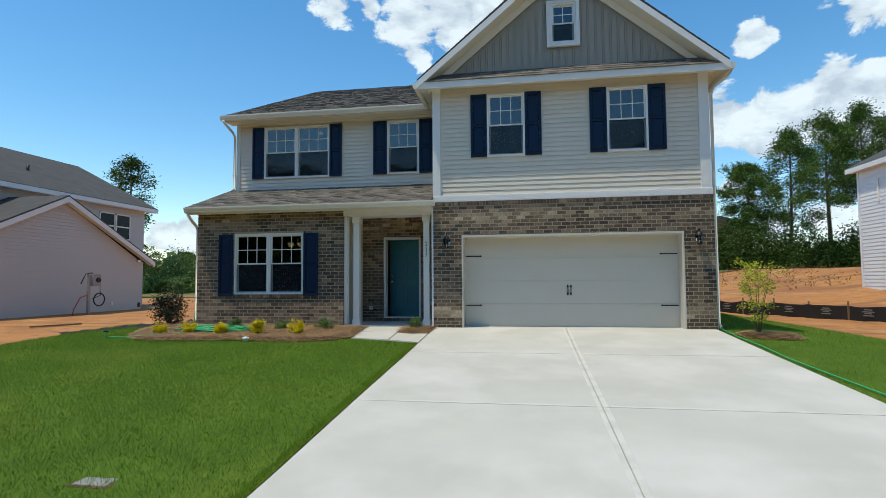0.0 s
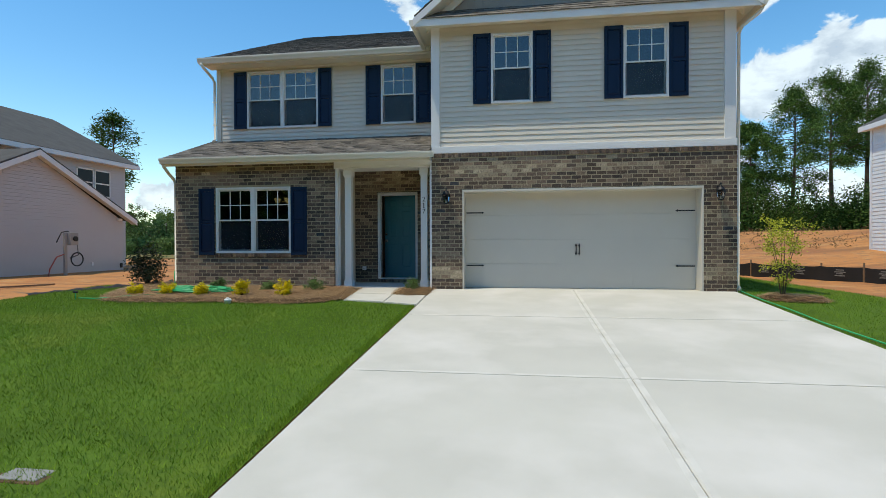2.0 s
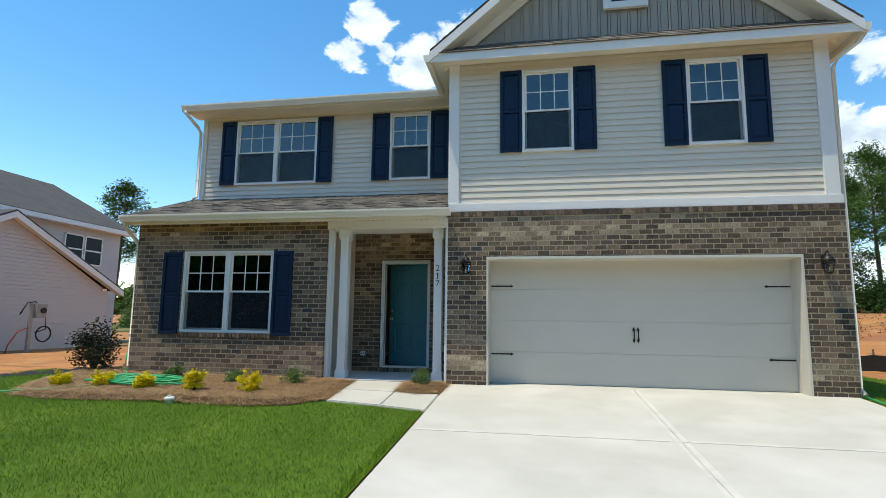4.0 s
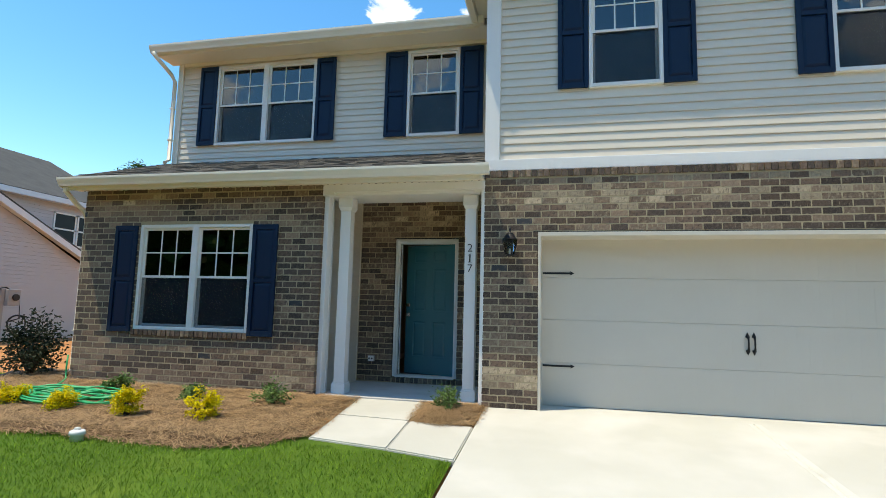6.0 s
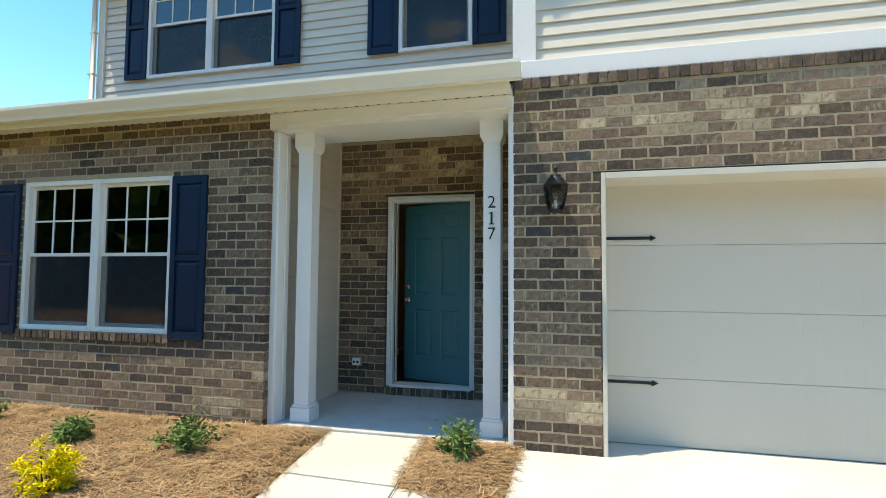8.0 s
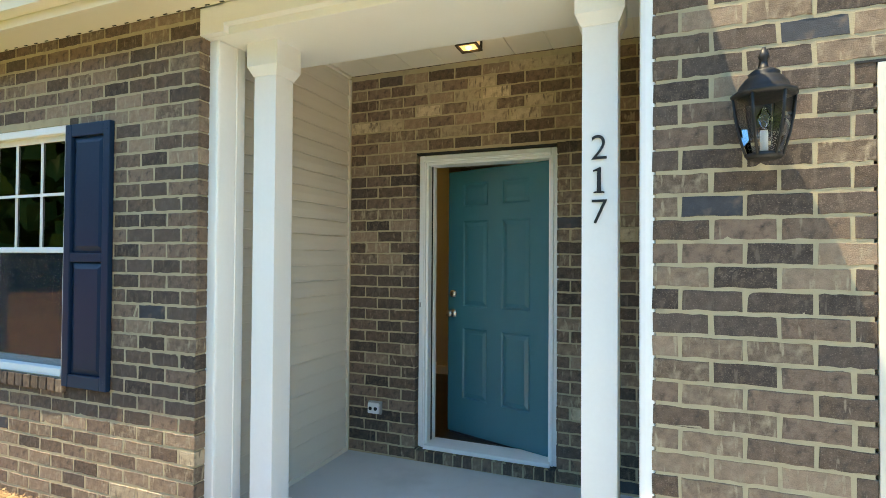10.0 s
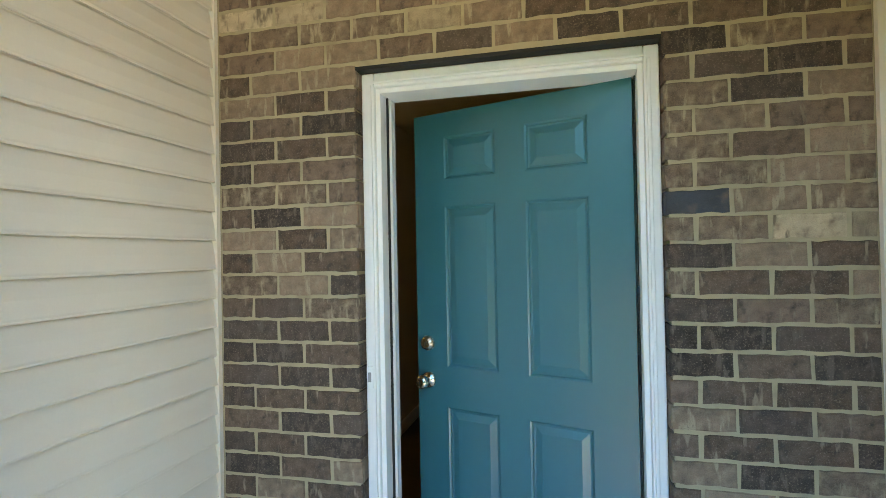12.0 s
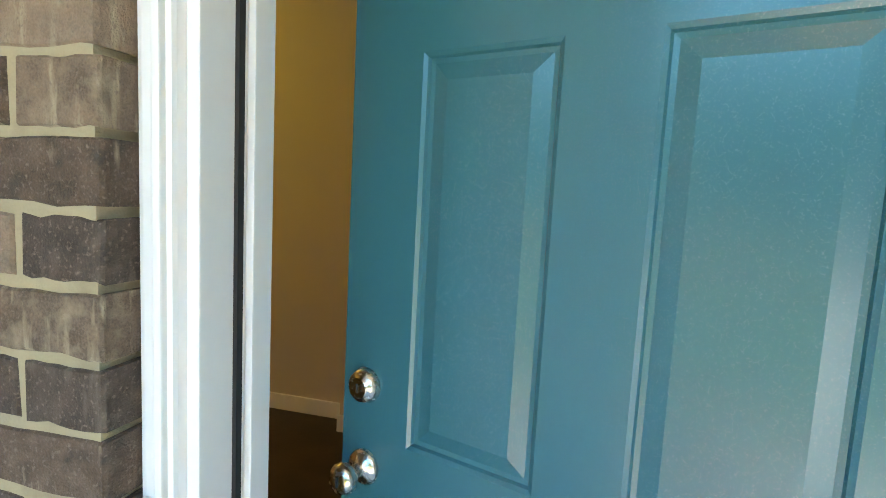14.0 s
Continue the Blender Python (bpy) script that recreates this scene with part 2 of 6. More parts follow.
M_pine = material("pine_foliage", (0.075, 0.145, 0.030), 0.7, vary=0.3, scale=1.5, fine=12, bump=0, island=0.5, spec=0.15)
M_wood = material("bark", (0.12, 0.085, 0.06), 0.95, vary=0.4, scale=6, fine=60, bump=0.9, depth=0.02)
M_hose = material("green_hose", (0.02, 0.42, 0.16), 0.4, vary=0.05, bump=0)
M_fabric = material("black_silt_fabric", (0.016, 0.016, 0.018), 0.8, vary=0.3, scale=3, fine=60, bump=0.4, depth=0.01)
M_mark = material("worn_white_print", (0.20, 0.20, 0.20), 0.8, vary=0.4, scale=12, bump=0)
M_stake = material("weathered_stake", (0.24, 0.16, 0.10), 0.9, vary=0.3, bump=0.4)
M_nsiding = material("white_lilac_siding", (0.50, 0.475, 0.48), 0.5, vary=0.03, scale=1, bump=0.03, obj=0.02)
M_rsiding = material("white_siding", (0.74, 0.75, 0.76), 0.5, vary=0.03, scale=1, bump=0.03, obj=0.02)
M_nroof = material("grey_roof_shingle", (0.078, 0.076, 0.072), 0.95, vary=0.3, scale=2, fine=40, bump=0.6, depth=0.01)
M_inwall = material("greige_wall_paint", (0.55, 0.50, 0.42), 0.7, vary=0.03, scale=3, fine=120, bump=0.05)
M_floorw = two_tone(material("dark_floor_boards", (0.035, 0.022, 0.016), 0.35, vary=0.3, scale=6, fine=60, bump=0.1), (0.06, 0.036, 0.024), 4, 0.5, 0.7)
M_screen = material("insect_screen", (0.02, 0.026, 0.034), 0.8, vary=0.05, bump=0)
M_grey = material("grey_plastic", (0.30, 0.30, 0.30), 0.5, vary=0.05, bump=0.05)


def glass(name, tint, ior=2.2):
    m = bpy.data.materials.new(name)
    m.use_nodes = True
    n, l = m.node_tree.nodes, m.node_tree.links
    n.clear()
    out, mix, tr, gl, fr = [n.new("ShaderNode" + k) for k in ("OutputMaterial", "MixShader", "BsdfTransparent", "BsdfGlossy", "Fresnel")]
    tr.inputs["Color"].default_value = (*tint, 1)
    gl.inputs["Roughness"].default_value = 0.01
    fr.inputs["IOR"].default_value = ior
    ns, bp = n.new("ShaderNodeTexNoise"), n.new("ShaderNodeBump")
    ns.inputs["Scale"].default_value = ior
    bp.inputs["Strength"].default_value, bp.inputs["Distance"].default_value = 0.05, 0.02
    l.new(ns.outputs["Fac"], bp.inputs["Height"])
    l.new(bp.outputs[0], gl.inputs["Normal"])
    l.new(fr.outputs[0], mix.inputs[0])
    l.new(tr.outputs[0], mix.inputs[1])
    l.new(gl.outputs[0], mix.inputs[2])
    l.new(mix.outputs[0], out.inputs["Surface"])
    return m


M_glass = glass("window_glass", (0.20, 0.235, 0.25), 2.1)
M_lampglass = glass("lantern_glass", (0.93, 0.95, 0.97), 1.5)


def glow(name, colour, strength):
    m = bpy.data.materials.new(name)
    m.use_nodes = True
    b = m.node_tree.nodes["Principled BSDF"]
    b.inputs["Base Color"].default_value = (*colour, 1)
    b.inputs["Emission Color"].default_value = (*colour, 1)
    b.inputs["Emission Strength"].default_value = strength
    return m


M_bulb = glow("warm_bulb", (1.0, 0.62, 0.25), 1.0)
M_shade = glow("lit_glass_shade", (1.0, 0.62, 0.25), 2.4)

# ---- building helpers ----


def mesh_of(name, bm, mat):
    me = bpy.data.meshes.new(name)
    bm.to_mesh(me)
    bm.free()
    for m in (mat if isinstance(mat, (list, tuple)) else [mat]):
        me.materials.append(m)
    return me


def part(name, bm, mat, parent, label=""):
    ob = new(name, mesh_of(name, bm, mat))
    ob.parent = parent
    return tagged(ob, label)


def solid(name, bm, mat, label="", category="", kind="", group=""):
    return tagged(new(name, mesh_of(name, bm, mat)), label, category, group, kind)


def thing(name, label, category, kind="", group=""):
    return tagged(new(name), label, category, group, kind)


def box(bm, x0, x1, y0, y1, z0, z1, bevel=0.0):
    r = bmesh.ops.create_cube(bm, size=1, matrix=Matrix.Translation(((x0 + x1) / 2, (y0 + y1) / 2, (z0 + z1) / 2)) @ Matrix.Diagonal((x1 - x0, y1 - y0, z1 - z0, 1)))
    if bevel:
        es = list({e for v in r["verts"] for e in v.link_edges})
        bmesh.ops.bevel(bm, geom=es, offset=bevel, segments=2, affect="EDGES", profile=0.6)
    return r


def boxes(*bs, bevel=0.0):
    bm = bmesh.new()
    for b in bs:
        box(bm, *b, bevel=bevel)
    return bm


def prism(bm, outline, axis, a, b):
    """Extrudes an outline of (u, v) pairs along an axis from a to b; x: (y, z), y: (x, z), z: (x, y)."""
    def at(u, v, w):
        return {"x": (w, u, v), "y": (u, w, v), "z": (u, v, w)}[axis]
    lo, hi = [bm.verts.new(at(u, v, a)) for u, v in outline], [bm.verts.new(at(u, v, b)) for u, v in outline]
    n = len(outline)
    for i in range(n):
        bm.faces.new((lo[i], lo[(i + 1) % n], hi[(i + 1) % n], hi[i]))
    bm.faces.new(lo)
    bm.faces.new(hi)
    bmesh.ops.recalc_face_normals(bm, faces=bm.faces)
    return bm


def lathe(bm, profile, turns=16, centre=(0, 0, 0), m=Matrix.Identity(4)):
    """A turned body from (radius, height) pairs."""
    rings = []
    for r, z in profile:
        rings.append([bm.verts.new(m @ Vector((centre[0] + r * math.cos(2 * math.pi * i / turns), centre[1] + r * math.sin(2 * math.pi * i / turns), centre[2] + z))) for i in range(turns)])
    for a, b in zip(rings, rings[1:]):
        for i in range(turns):
            bm.faces.new((a[i], a[(i + 1) % turns], b[(i + 1) % turns], b[i]))
    bm.faces.new(rings[0][::-1])
    bm.faces.new(rings[-1])
    bmesh.ops.recalc_face_normals(bm, faces=bm.faces)
    for f in bm.faces:
        f.smooth = len(f.verts) == 4
    return bm


def tube(bm, points, radius, sides=8):
    """A round tube along a run of points; radius may be a list."""
    pts = [Vector(p) for p in points]
    rings = []
    for i, p in enumerate(pts):
        d = (pts[min(i + 1, len(pts) - 1)] - pts[max(i - 1, 0)]).normalized()
        u = d.cross(Vector((0, 0, 1)) if abs(d.z) < 0.95 else Vector((1, 0, 0))).normalized()
        v = d.cross(u)
        r = radius[i] if isinstance(radius, (list, tuple)) else radius
        rings.append([bm.verts.new(p + r * (math.cos(2 * math.pi * k / sides) * u + math.sin(2 * math.pi * k / sides) * v)) for k in range(sides)])
    for a, b in zip(rings, rings[1:]):
        for k in range(sides):
            f = bm.faces.new((a[k], a[(k + 1) % sides], b[(k + 1) % sides], b[k]))
            f.smooth = True
    bm.faces.new(rings[0][::-1])
    bm.faces.new(rings[-1])
    return bm


def spans(a, b, holes):
    """The stretches of a..b that no hole covers."""
    out, at = [], a
    for h0, h1 in sorted(holes):
        if h0 > at:
            out.append((at, min(h0, b)))
        at = max(at, h1)
    if at < b:
        out.append((at, b))
    return [(p, q) for p, q in out if q - p > 0.004]


def wall_mesh(x0, x1, y0, y1, z0, z1, holes):
    """A slab along x with rectangular holes (x0, x1, z0, z1) through it."""
    zs = sorted({z0, z1, *(z for h in holes for z in h[2:] if z0 < z < z1)})
    bm = bmesh.new()
    for a, b in zip(zs, zs[1:]):
        mid = (a + b) / 2
        for p, q in spans(x0, x1, [h[:2] for h in holes if h[2] < mid < h[3]]):
            box(bm, p, q, y0, y1, a, b)
    return bm

# ---- ground levels ----
LEVELS = [(-400, -1.2), (-40, -1.1), (-14, -0.72), (-12.4, -0.68), (-8.3, -0.53), (-6.0, -0.375), (-2.9, -0.19), (0.0, 0.0), (0.5, 0.0), (14, -0.05), (400, 0.4)]


def level(y):
    for (a, za), (b, zb) in zip(LEVELS, LEVELS[1:]):
        if a <= y <= b:
            return za + (zb - za) * (y - a) / (b - a)
    return 0.0


def lvl(x, y):
    """The ground's height; beside the walk the yard lies a little higher than the driveway."""
    k = 0.5 * max(0.0, min(1.0, (0.16 - x) / 1.5)) * max(0.0, min(1.0, (y + 8.0) / 5.0))
    z = level(y) * (1 - k) if y < 0 else level(y)
    if x > 6.6:
        d = (x - 9.6) * 0.853 + (y - 9.0) * 0.52
        f = min(1.0, (x - 6.6) / 2.0)
        for (a, za), (b, zb) in zip(RIGHT, RIGHT[1:]):
            if a <= d <= b:
                z += f * (za + (zb - za) * (d - a) / (b - a) - z) * max(0.0, min(1.0, (y + 6.0) / 5.0))
    return z


# the yard past the garage: distance beyond the silt fence, height
RIGHT = [(-30, -0.10), (-4, -0.10), (-2, -0.13), (0, -0.15), (5, 0.45), (8, 0.50), (15, 1.75), (600, 2.0)]
BL, BR, PR, GR = -6.03, -2.12, 0.12, 6.42      # brick room, porch, garage wing along x
YB, YU = 1.47, 1.60                            # porch back wall, upper wall
COURSE, LONG = 0.0848, 0.208

# ---- windows: x0, x1, z0, z1 ----
WIN_LOW = [(-5.01, -4.085, 0.79, 2.32), (-4.085, -3.16, 0.79, 2.32)]
WIN_UP = [(-5.066, -4.086, 4.028, 5.527), (-4.086, -3.102, 4.028, 5.527), (-1.441, -0.540, 4.028, 5.527)]
WIN_GAR = [(1.43, 2.325, 4.035, 5.55), (4.19, 5.105, 4.035, 5.55)]
DOOR = (-1.523, -0.483, 0.03, 2.29)
GDOOR = (0.80, 5.78, -0.1, 2.173)


def window(number, x0, x1, z0, z1, y, label, cols=3):
    """A white double-hung window, its face at y; six lights over one."""
    w = thing("window_%d" % number, label, "window", "structure")
    f = 0.048
    part("window_frame", boxes((x0, x0 + f, y - 0.025, y + 0.09, z0, z1), (x1 - f, x1, y - 0.025, y + 0.09, z0, z1),
                               (x0 + f, x1 - f, y - 0.025, y + 0.09, z1 - f, z1), (x0 + f, x1 - f, y - 0.03, y + 0.09, z0, z0 + f), bevel=0.006), M_white, w)
    zm = (z0 + z1) / 2
    s = 0.034
    for name, a, b, yy in (("upper_sash", zm - 0.015, z1 - f, y + 0.015), ("lower_sash", z0 + f, zm + 0.03, y + 0.045)):
        part(name, boxes((x0 + f, x0 + f + s, yy, yy + 0.03, a, b), (x1 - f - s, x1 - f, yy, yy + 0.03, a, b),
                         (x0 + f + s, x1 - f - s, yy, yy + 0.03, b - s, b), (x0 + f + s, x1 - f - s, yy, yy + 0.03, a, a + s), bevel=0.004), M_white, w)
        p = part("pane", boxes((x0 + f + s, x1 - f - s, yy + 0.013, yy + 0.017, a + s, b - s)), M_glass, w, "clear window glass")
        p.visible_shadow = False
    a, b, l, r = zm + 0.02, z1 - f - s, x0 + f + s, x1 - f - s
    for k in range(1, cols):
        xx = l + (r - l) * k / cols
        part("muntin", boxes((xx - 0.009, xx + 0.009, y + 0.02, y + 0.026, a, b)), M_white, w)
    part("muntin", boxes((l, r, y + 0.0195, y + 0.0255, (a + b) / 2 - 0.009, (a + b) / 2 + 0.009)), M_white, w)
    part("insect_screen", boxes((x0 + f, x1 - f, y + 0.022, y + 0.024, z0 + f, zm - 0.016)), M_mesh, w, "dark mesh insect screen")
    return w


def see_through(m, amount):
    n, l = m.node_tree.nodes, m.node_tree.links
    out, mix, tr = n["Material Output"], n.new("ShaderNodeMixShader"), n.new("ShaderNodeBsdfTransparent")
    mix.inputs[0].default_value = 1 - amount
    l.new(tr.outputs[0], mix.inputs[1])
    l.new(n["Principled BSDF"].outputs[0], mix.inputs[2])
    l.new(mix.outputs[0], out.inputs["Surface"])
    return m


M_mesh = see_through(M_screen, 0.70)
window(1, *WIN_LOW[0], 0.03, "white double-hung window beside a navy shutter, in brick")
window(2, *WIN_LOW[1], 0.03, "white double-hung window with a lit chandelier behind")
window(3, *WIN_UP[0], YU, "white double-hung upstairs window in beige siding")
window(4, *WIN_UP[1], YU, "white double-hung upstairs window with a lit lamp behind")
window(5, *WIN_UP[2], YU, "single white double-hung upstairs window over the porch roof")
window(6, *WIN_GAR[0], 0.06, "white double-hung window over the garage, navy shutters")
window(7, *WIN_GAR[1], 0.06, "white double-hung window over the garage, navy shutters")
w8 = window(8, 2.955, 3.545, 6.67, 7.63, 0.05, "small white gable window with a wide surround", 2)
part("surround", boxes((2.87, 2.955, 0.0, 0.07, 6.585, 7.70), (3.545, 3.63, 0.0, 0.07, 6.585, 7.70), (2.955, 3.545, 0.0, 0.07, 7.63, 7.70), (2.955, 3.545, 0.0, 0.07, 6.585, 6.67), bevel=0.006), M_white, w8)

# ---- walls ----
w_left = solid("wall_front_left", wall_mesh(BL + 0.01, BR - 0.008, 0.0014, 0.25, -0.15, 2.87, WIN_LOW), M_mortar, "brown mixed brick wall of the front room", "wall", "structure")
w_porch = solid("wall_porch_back", wall_mesh(BR + 0.01, PR, YB + 0.0030, YB + 0.20, -0.1, 2.97, [(DOOR[0] - 0.01, DOOR[1] + 0.01, 0.1, DOOR[3] + 0.01)]), M_mortar, "brown mixed brick wall round the front door", "wall", "structure")
w_gar = solid("wall_garage", wall_mesh(PR + 0.012, GR - 0.012, 0.0014, 0.20, -0.15, 2.955, [(GDOOR[0] - 0.01, GDOOR[1] + 0.01, -0.2, GDOOR[3] + 0.01)]), M_mortar, "brown mixed brick wall round the garage door", "wall", "structure")
w_up = solid("wall_upper_left", wall_mesh(-5.89, PR + 0.05, YU + 0.03, YU + 0.16, 2.9, 5.95, WIN_UP), M_siding, "beige lap siding wall above the porch roof", "wall", "structure")
w_gup = solid("wall_upper_garage", wall_mesh(PR + 0.01, GR - 0.03, 0.085, 0.2, 2.95, 5.95, WIN_GAR), M_siding, "beige lap siding wall above the garage", "wall", "structure")
GAB_X, GAB_Z, PITCH = 3.28, 8.77, 0.833
gb = prism(bmesh.new(), [(0.3, 5.9), (6.25, 5.9), (GAB_X, 5.9 + 2.97 * PITCH)], "y", 0.12, 0.14)
w_gab = solid("wall_gable", gb, M_gable, "taupe vertical board siding in the gable", "wall", "structure")
# side and back walls that close the house
solid("wall_left_side", boxes((-6.02, -5.9, 0.25, 14.0, -0.2, 2.87), (-5.885, -5.78, YU + 0.16, 14.0, 2.87, 5.9)), M_siding, "beige siding on the house's left side", "wall", "structure")
prism_left = prism(bmesh.new(), [(YU, 5.9), (14.2, 5.9), (8.03, 8.75)], "x", -5.885, -5.78)
solid("wall_left_gable", prism_left, M_siding, "beige siding in the side gable", "wall", "structure")
solid("wall_right_side", boxes((GR - 0.14, GR - 0.01, 0.2, 14.0, -0.2, 5.95)), M_siding, "beige siding on the house's right side", "wall", "structure")
solid("wall_back", boxes((-6.04, GR, 14.0, 14.15, -0.2, 5.95)), M_siding, "beige siding at the back of the house", "wall", "structure")
solid("wall_garage_side", boxes((PR, PR + 0.10, 0.20, YU + 0.03, 2.96, 5.9), (PR + 0.012, PR + 0.10, 0.2, YB, -0.1, 2.96)), M_siding, "beige siding return beside the porch", "wall", "structure")
solid("wall_porch_left", boxes((BR - 0.10, BR + 0.002, 0.11, YB + 0.2, -0.1, 2.95)), M_siding, "beige lap siding on the porch side wall", "wall", "structure")
# inner divisions
solid("wall_inner", boxes((-5.9, -2.33, 4.0, 4.1, 0.0, 2.87), (-5.9, GR - 0.14, 5.4, 5.5, 3.1, 5.9), (PR + 0.1, PR + 0.2, YB + 0.2, 5.4, 3.1, 5.9),
                          (-0.40, -0.30, YB + 0.2, 9.0, 0.0, 2.87), (-2.19, -0.40, 8.9, 9.0, 0.0, 2.87), (PR + 0.1, GR - 0.14, 6.5, 6.6, 0.0, 2.87)), M_inwall, "greige painted inner walls of the house", "wall", "structure")
solid("floor_upper", boxes((-5.9, GR - 0.14, 0.25, 14.0, 2.96, 3.06)), M_inwall, "floor between the storeys", "floor", "structure")
solid("ceiling_upper", boxes((-6.0, PR, YU + 0.17, 14.0, 5.90, 5.93), (PR, GR - 0.15, 0.22, 14.0, 5.90, 5.93)), M_inwall, "ceiling of the upper storey", "ceiling", "structure")
solid("floor_hall", boxes((-5.9, PR + 0.02, YB + 0.2, 14.0, 0.06, 0.12), (-5.9, BR - 0.1, 0.25, YB + 0.2, 0.06, 0.12)), M_floorw, "dark wood floor in the entrance hall", "floor", "structure")

# ---- roofs ----


def sheet(bm, quad, thick=0.03):
    """A flat slab under a quad."""
    vs = [Vector(q) for q in quad]
    n = (vs[1] - vs[0]).cross(vs[2] - vs[0]).normalized()
    if n.z < 0:
        n = -n
    top, low = [bm.verts.new(v) for v in vs], [bm.verts.new(v - n * thick) for v in vs]
    bm.faces.new(top)
    bm.faces.new(low[::-1])
    for i in range(len(vs)):
        j = (i + 1) % len(vs)
        bm.faces.new((top[i], low[i], low[j], top[j]))
    bmesh.ops.recalc_face_normals(bm, faces=bm.faces)
    return bm


RIDGE_Y, RIDGE_Z, EAVE_Y, EAVE_Z = 8.05, 8.95, 1.15, 5.775
bm = bmesh.new()
sheet(bm, [(-6.13, EAVE_Y, EAVE_Z), (GR + 0.3, EAVE_Y, EAVE_Z), (GR + 0.3, RIDGE_Y, RIDGE_Z), (-6.13, RIDGE_Y, RIDGE_Z)], 0.04)
sheet(bm, [(-6.13, 14.6, EAVE_Z), (GR + 0.3, 14.6, EAVE_Z), (GR + 0.3, RIDGE_Y, RIDGE_Z), (-6.13, RIDGE_Y, RIDGE_Z)], 0.04)
r_main = solid("roof_main", bm, M_shingle, "grey-brown shingle roof over the main house", "roof", "structure")
bm = bmesh.new()
GE, GFY = 3.47, -0.30
GEZ = GAB_Z - GE * PITCH
sheet(bm, [(GAB_X - GE, GFY - 0.02, GEZ), (GAB_X, GFY - 0.02, GAB_Z), (GAB_X, 8.0, GAB_Z), (GAB_X - GE, 3.0, GEZ)], 0.04)
sheet(bm, [(GAB_X + GE, GFY - 0.02, GEZ), (GAB_X, GFY - 0.02, GAB_Z), (GAB_X, 8.0, GAB_Z), (GAB_X + GE, 3.0, GEZ)], 0.04)
r_gab = solid("roof_gable", bm, M_shingle, "grey-brown shingle gable roof over the garage wing", "roof", "structure")
P_EY, P_EZ, P_TZ = -0.33, 2.985, 3.715
bm = sheet(bmesh.new(), [(-6.15, P_EY, P_EZ), (PR, P_EY, P_EZ), (PR, YU + 0.03, P_TZ), (-6.15, YU + 0.03, P_TZ)], 0.03)
r_porch = solid("roof_porch", bm, M_shingle, "low shingle roof over porch and front room", "roof", "structure")
bm = sheet(bmesh.new(), [(GAB_X - GE + 0.15, GFY, 5.82), (GAB_X + GE - 0.15, GFY, 5.82), (GAB_X + GE - 0.15, 0.12, 6.14), (GAB_X - GE + 0.15, 0.12, 6.14)], 0.03)
r_pent = solid("roof_pent", bm, M_shingle, "narrow shingle skirt roof under the gable", "roof", "structure")

# ---- soffits, fascias, gutters ----


def gutter(bm, x0, x1, y, z, h=0.125, d=0.12):
    """A K-style gutter along x whose back is at y and top at z."""
    prism(bm, [(y, z - h), (y - d * 0.62, z - h), (y - d * 0.7, z - h * 0.75), (y - d * 0.95, z - h * 0.35), (y - d, z - h * 0.22), (y - d, z), (y - d + 0.012, z), (y - d + 0.012, z - h * 0.15), (y - 0.01, z - h * 0.8), (y, z)], "x", x0, x1)


bm = bmesh.new()
gutter(bm, -6.17, PR + 0.10, P_EY + 0.04, 2.975)
g1 = solid("gutter_porch", bm, M_cream, "cream gutter along the porch roof's edge", "gutter", "structure")
bm = bmesh.new()
gutter(bm, -6.15, GAB_X - GE + 0.1, EAVE_Y + 0.03, EAVE_Z + 0.0, 0.135)
g2 = solid("gutter_upper", bm, M_cream, "cream gutter along the upper eave", "gutter", "structure")
solid("fascia_porch", boxes((-6.14, PR - 0.003, P_EY + 0.045, P_EY + 0.06, 2.80, 2.965), bevel=0.003), M_cream, "cream fascia behind the porch gutter", "trim", "structure")
sof = solid("soffit_porch", boxes((-6.14, PR - 0.003, P_EY + 0.06, -0.012, 2.845, 2.86)), M_cream, "cream vented soffit under the porch roof", "trim", "structure")
slot = mesh_of("vent_slot", boxes((-0.014, 0.014, -0.004, 0.004, -0.002, 0.003)), M_dark)
for i in range(62):
    ob = new("vent_slot", slot)
    ob.parent = sof
    ob.location = (-6.05 + i * 0.1, -0.024, 2.8445)
solid("soffit_upper", boxes((-6.09, PR - 0.02, EAVE_Y + 0.03, YU + 0.03, 5.635, 5.65)), M_cream, "cream soffit under the upper eave", "trim", "structure")
solid("fascia_upper", boxes((-6.09, PR - 0.3, EAVE_Y + 0.035, EAVE_Y + 0.05, 5.61, 5.745)), M_cream, "cream fascia of the upper eave", "trim", "structure")
solid("frieze_upper", boxes((-5.80, PR - 0.003, YU - 0.012, YU + 0.028, 5.57, 5.632)), M_cream, "cream frieze under the upper soffit", "trim", "structure")
solid("soffit_gable", boxes((GAB_X - GE + 0.02, GAB_X + GE - 0.02, GFY + 0.02, 0.06, 5.745, 5.76), (GAB_X - GE + 0.02, 0.10, 0.06, 3.0, 5.745, 5.76), (GR - 0.01, GAB_X + GE - 0.02, 0.06, 3.0, 5.745, 5.76)), M_cream, "cream soffit under the gable roof", "trim", "structure")
solid("fascia_gable", boxes((GAB_X - GE, GAB_X + GE, GFY - 0.002, GFY + 0.018, 5.655, 5.815), bevel=0.004), M_white, "white fascia board along the gable's foot", "trim", "structure")
rake = thing("rake_board", "white rake boards with a cream soffit on the gable", "trim", "structure")
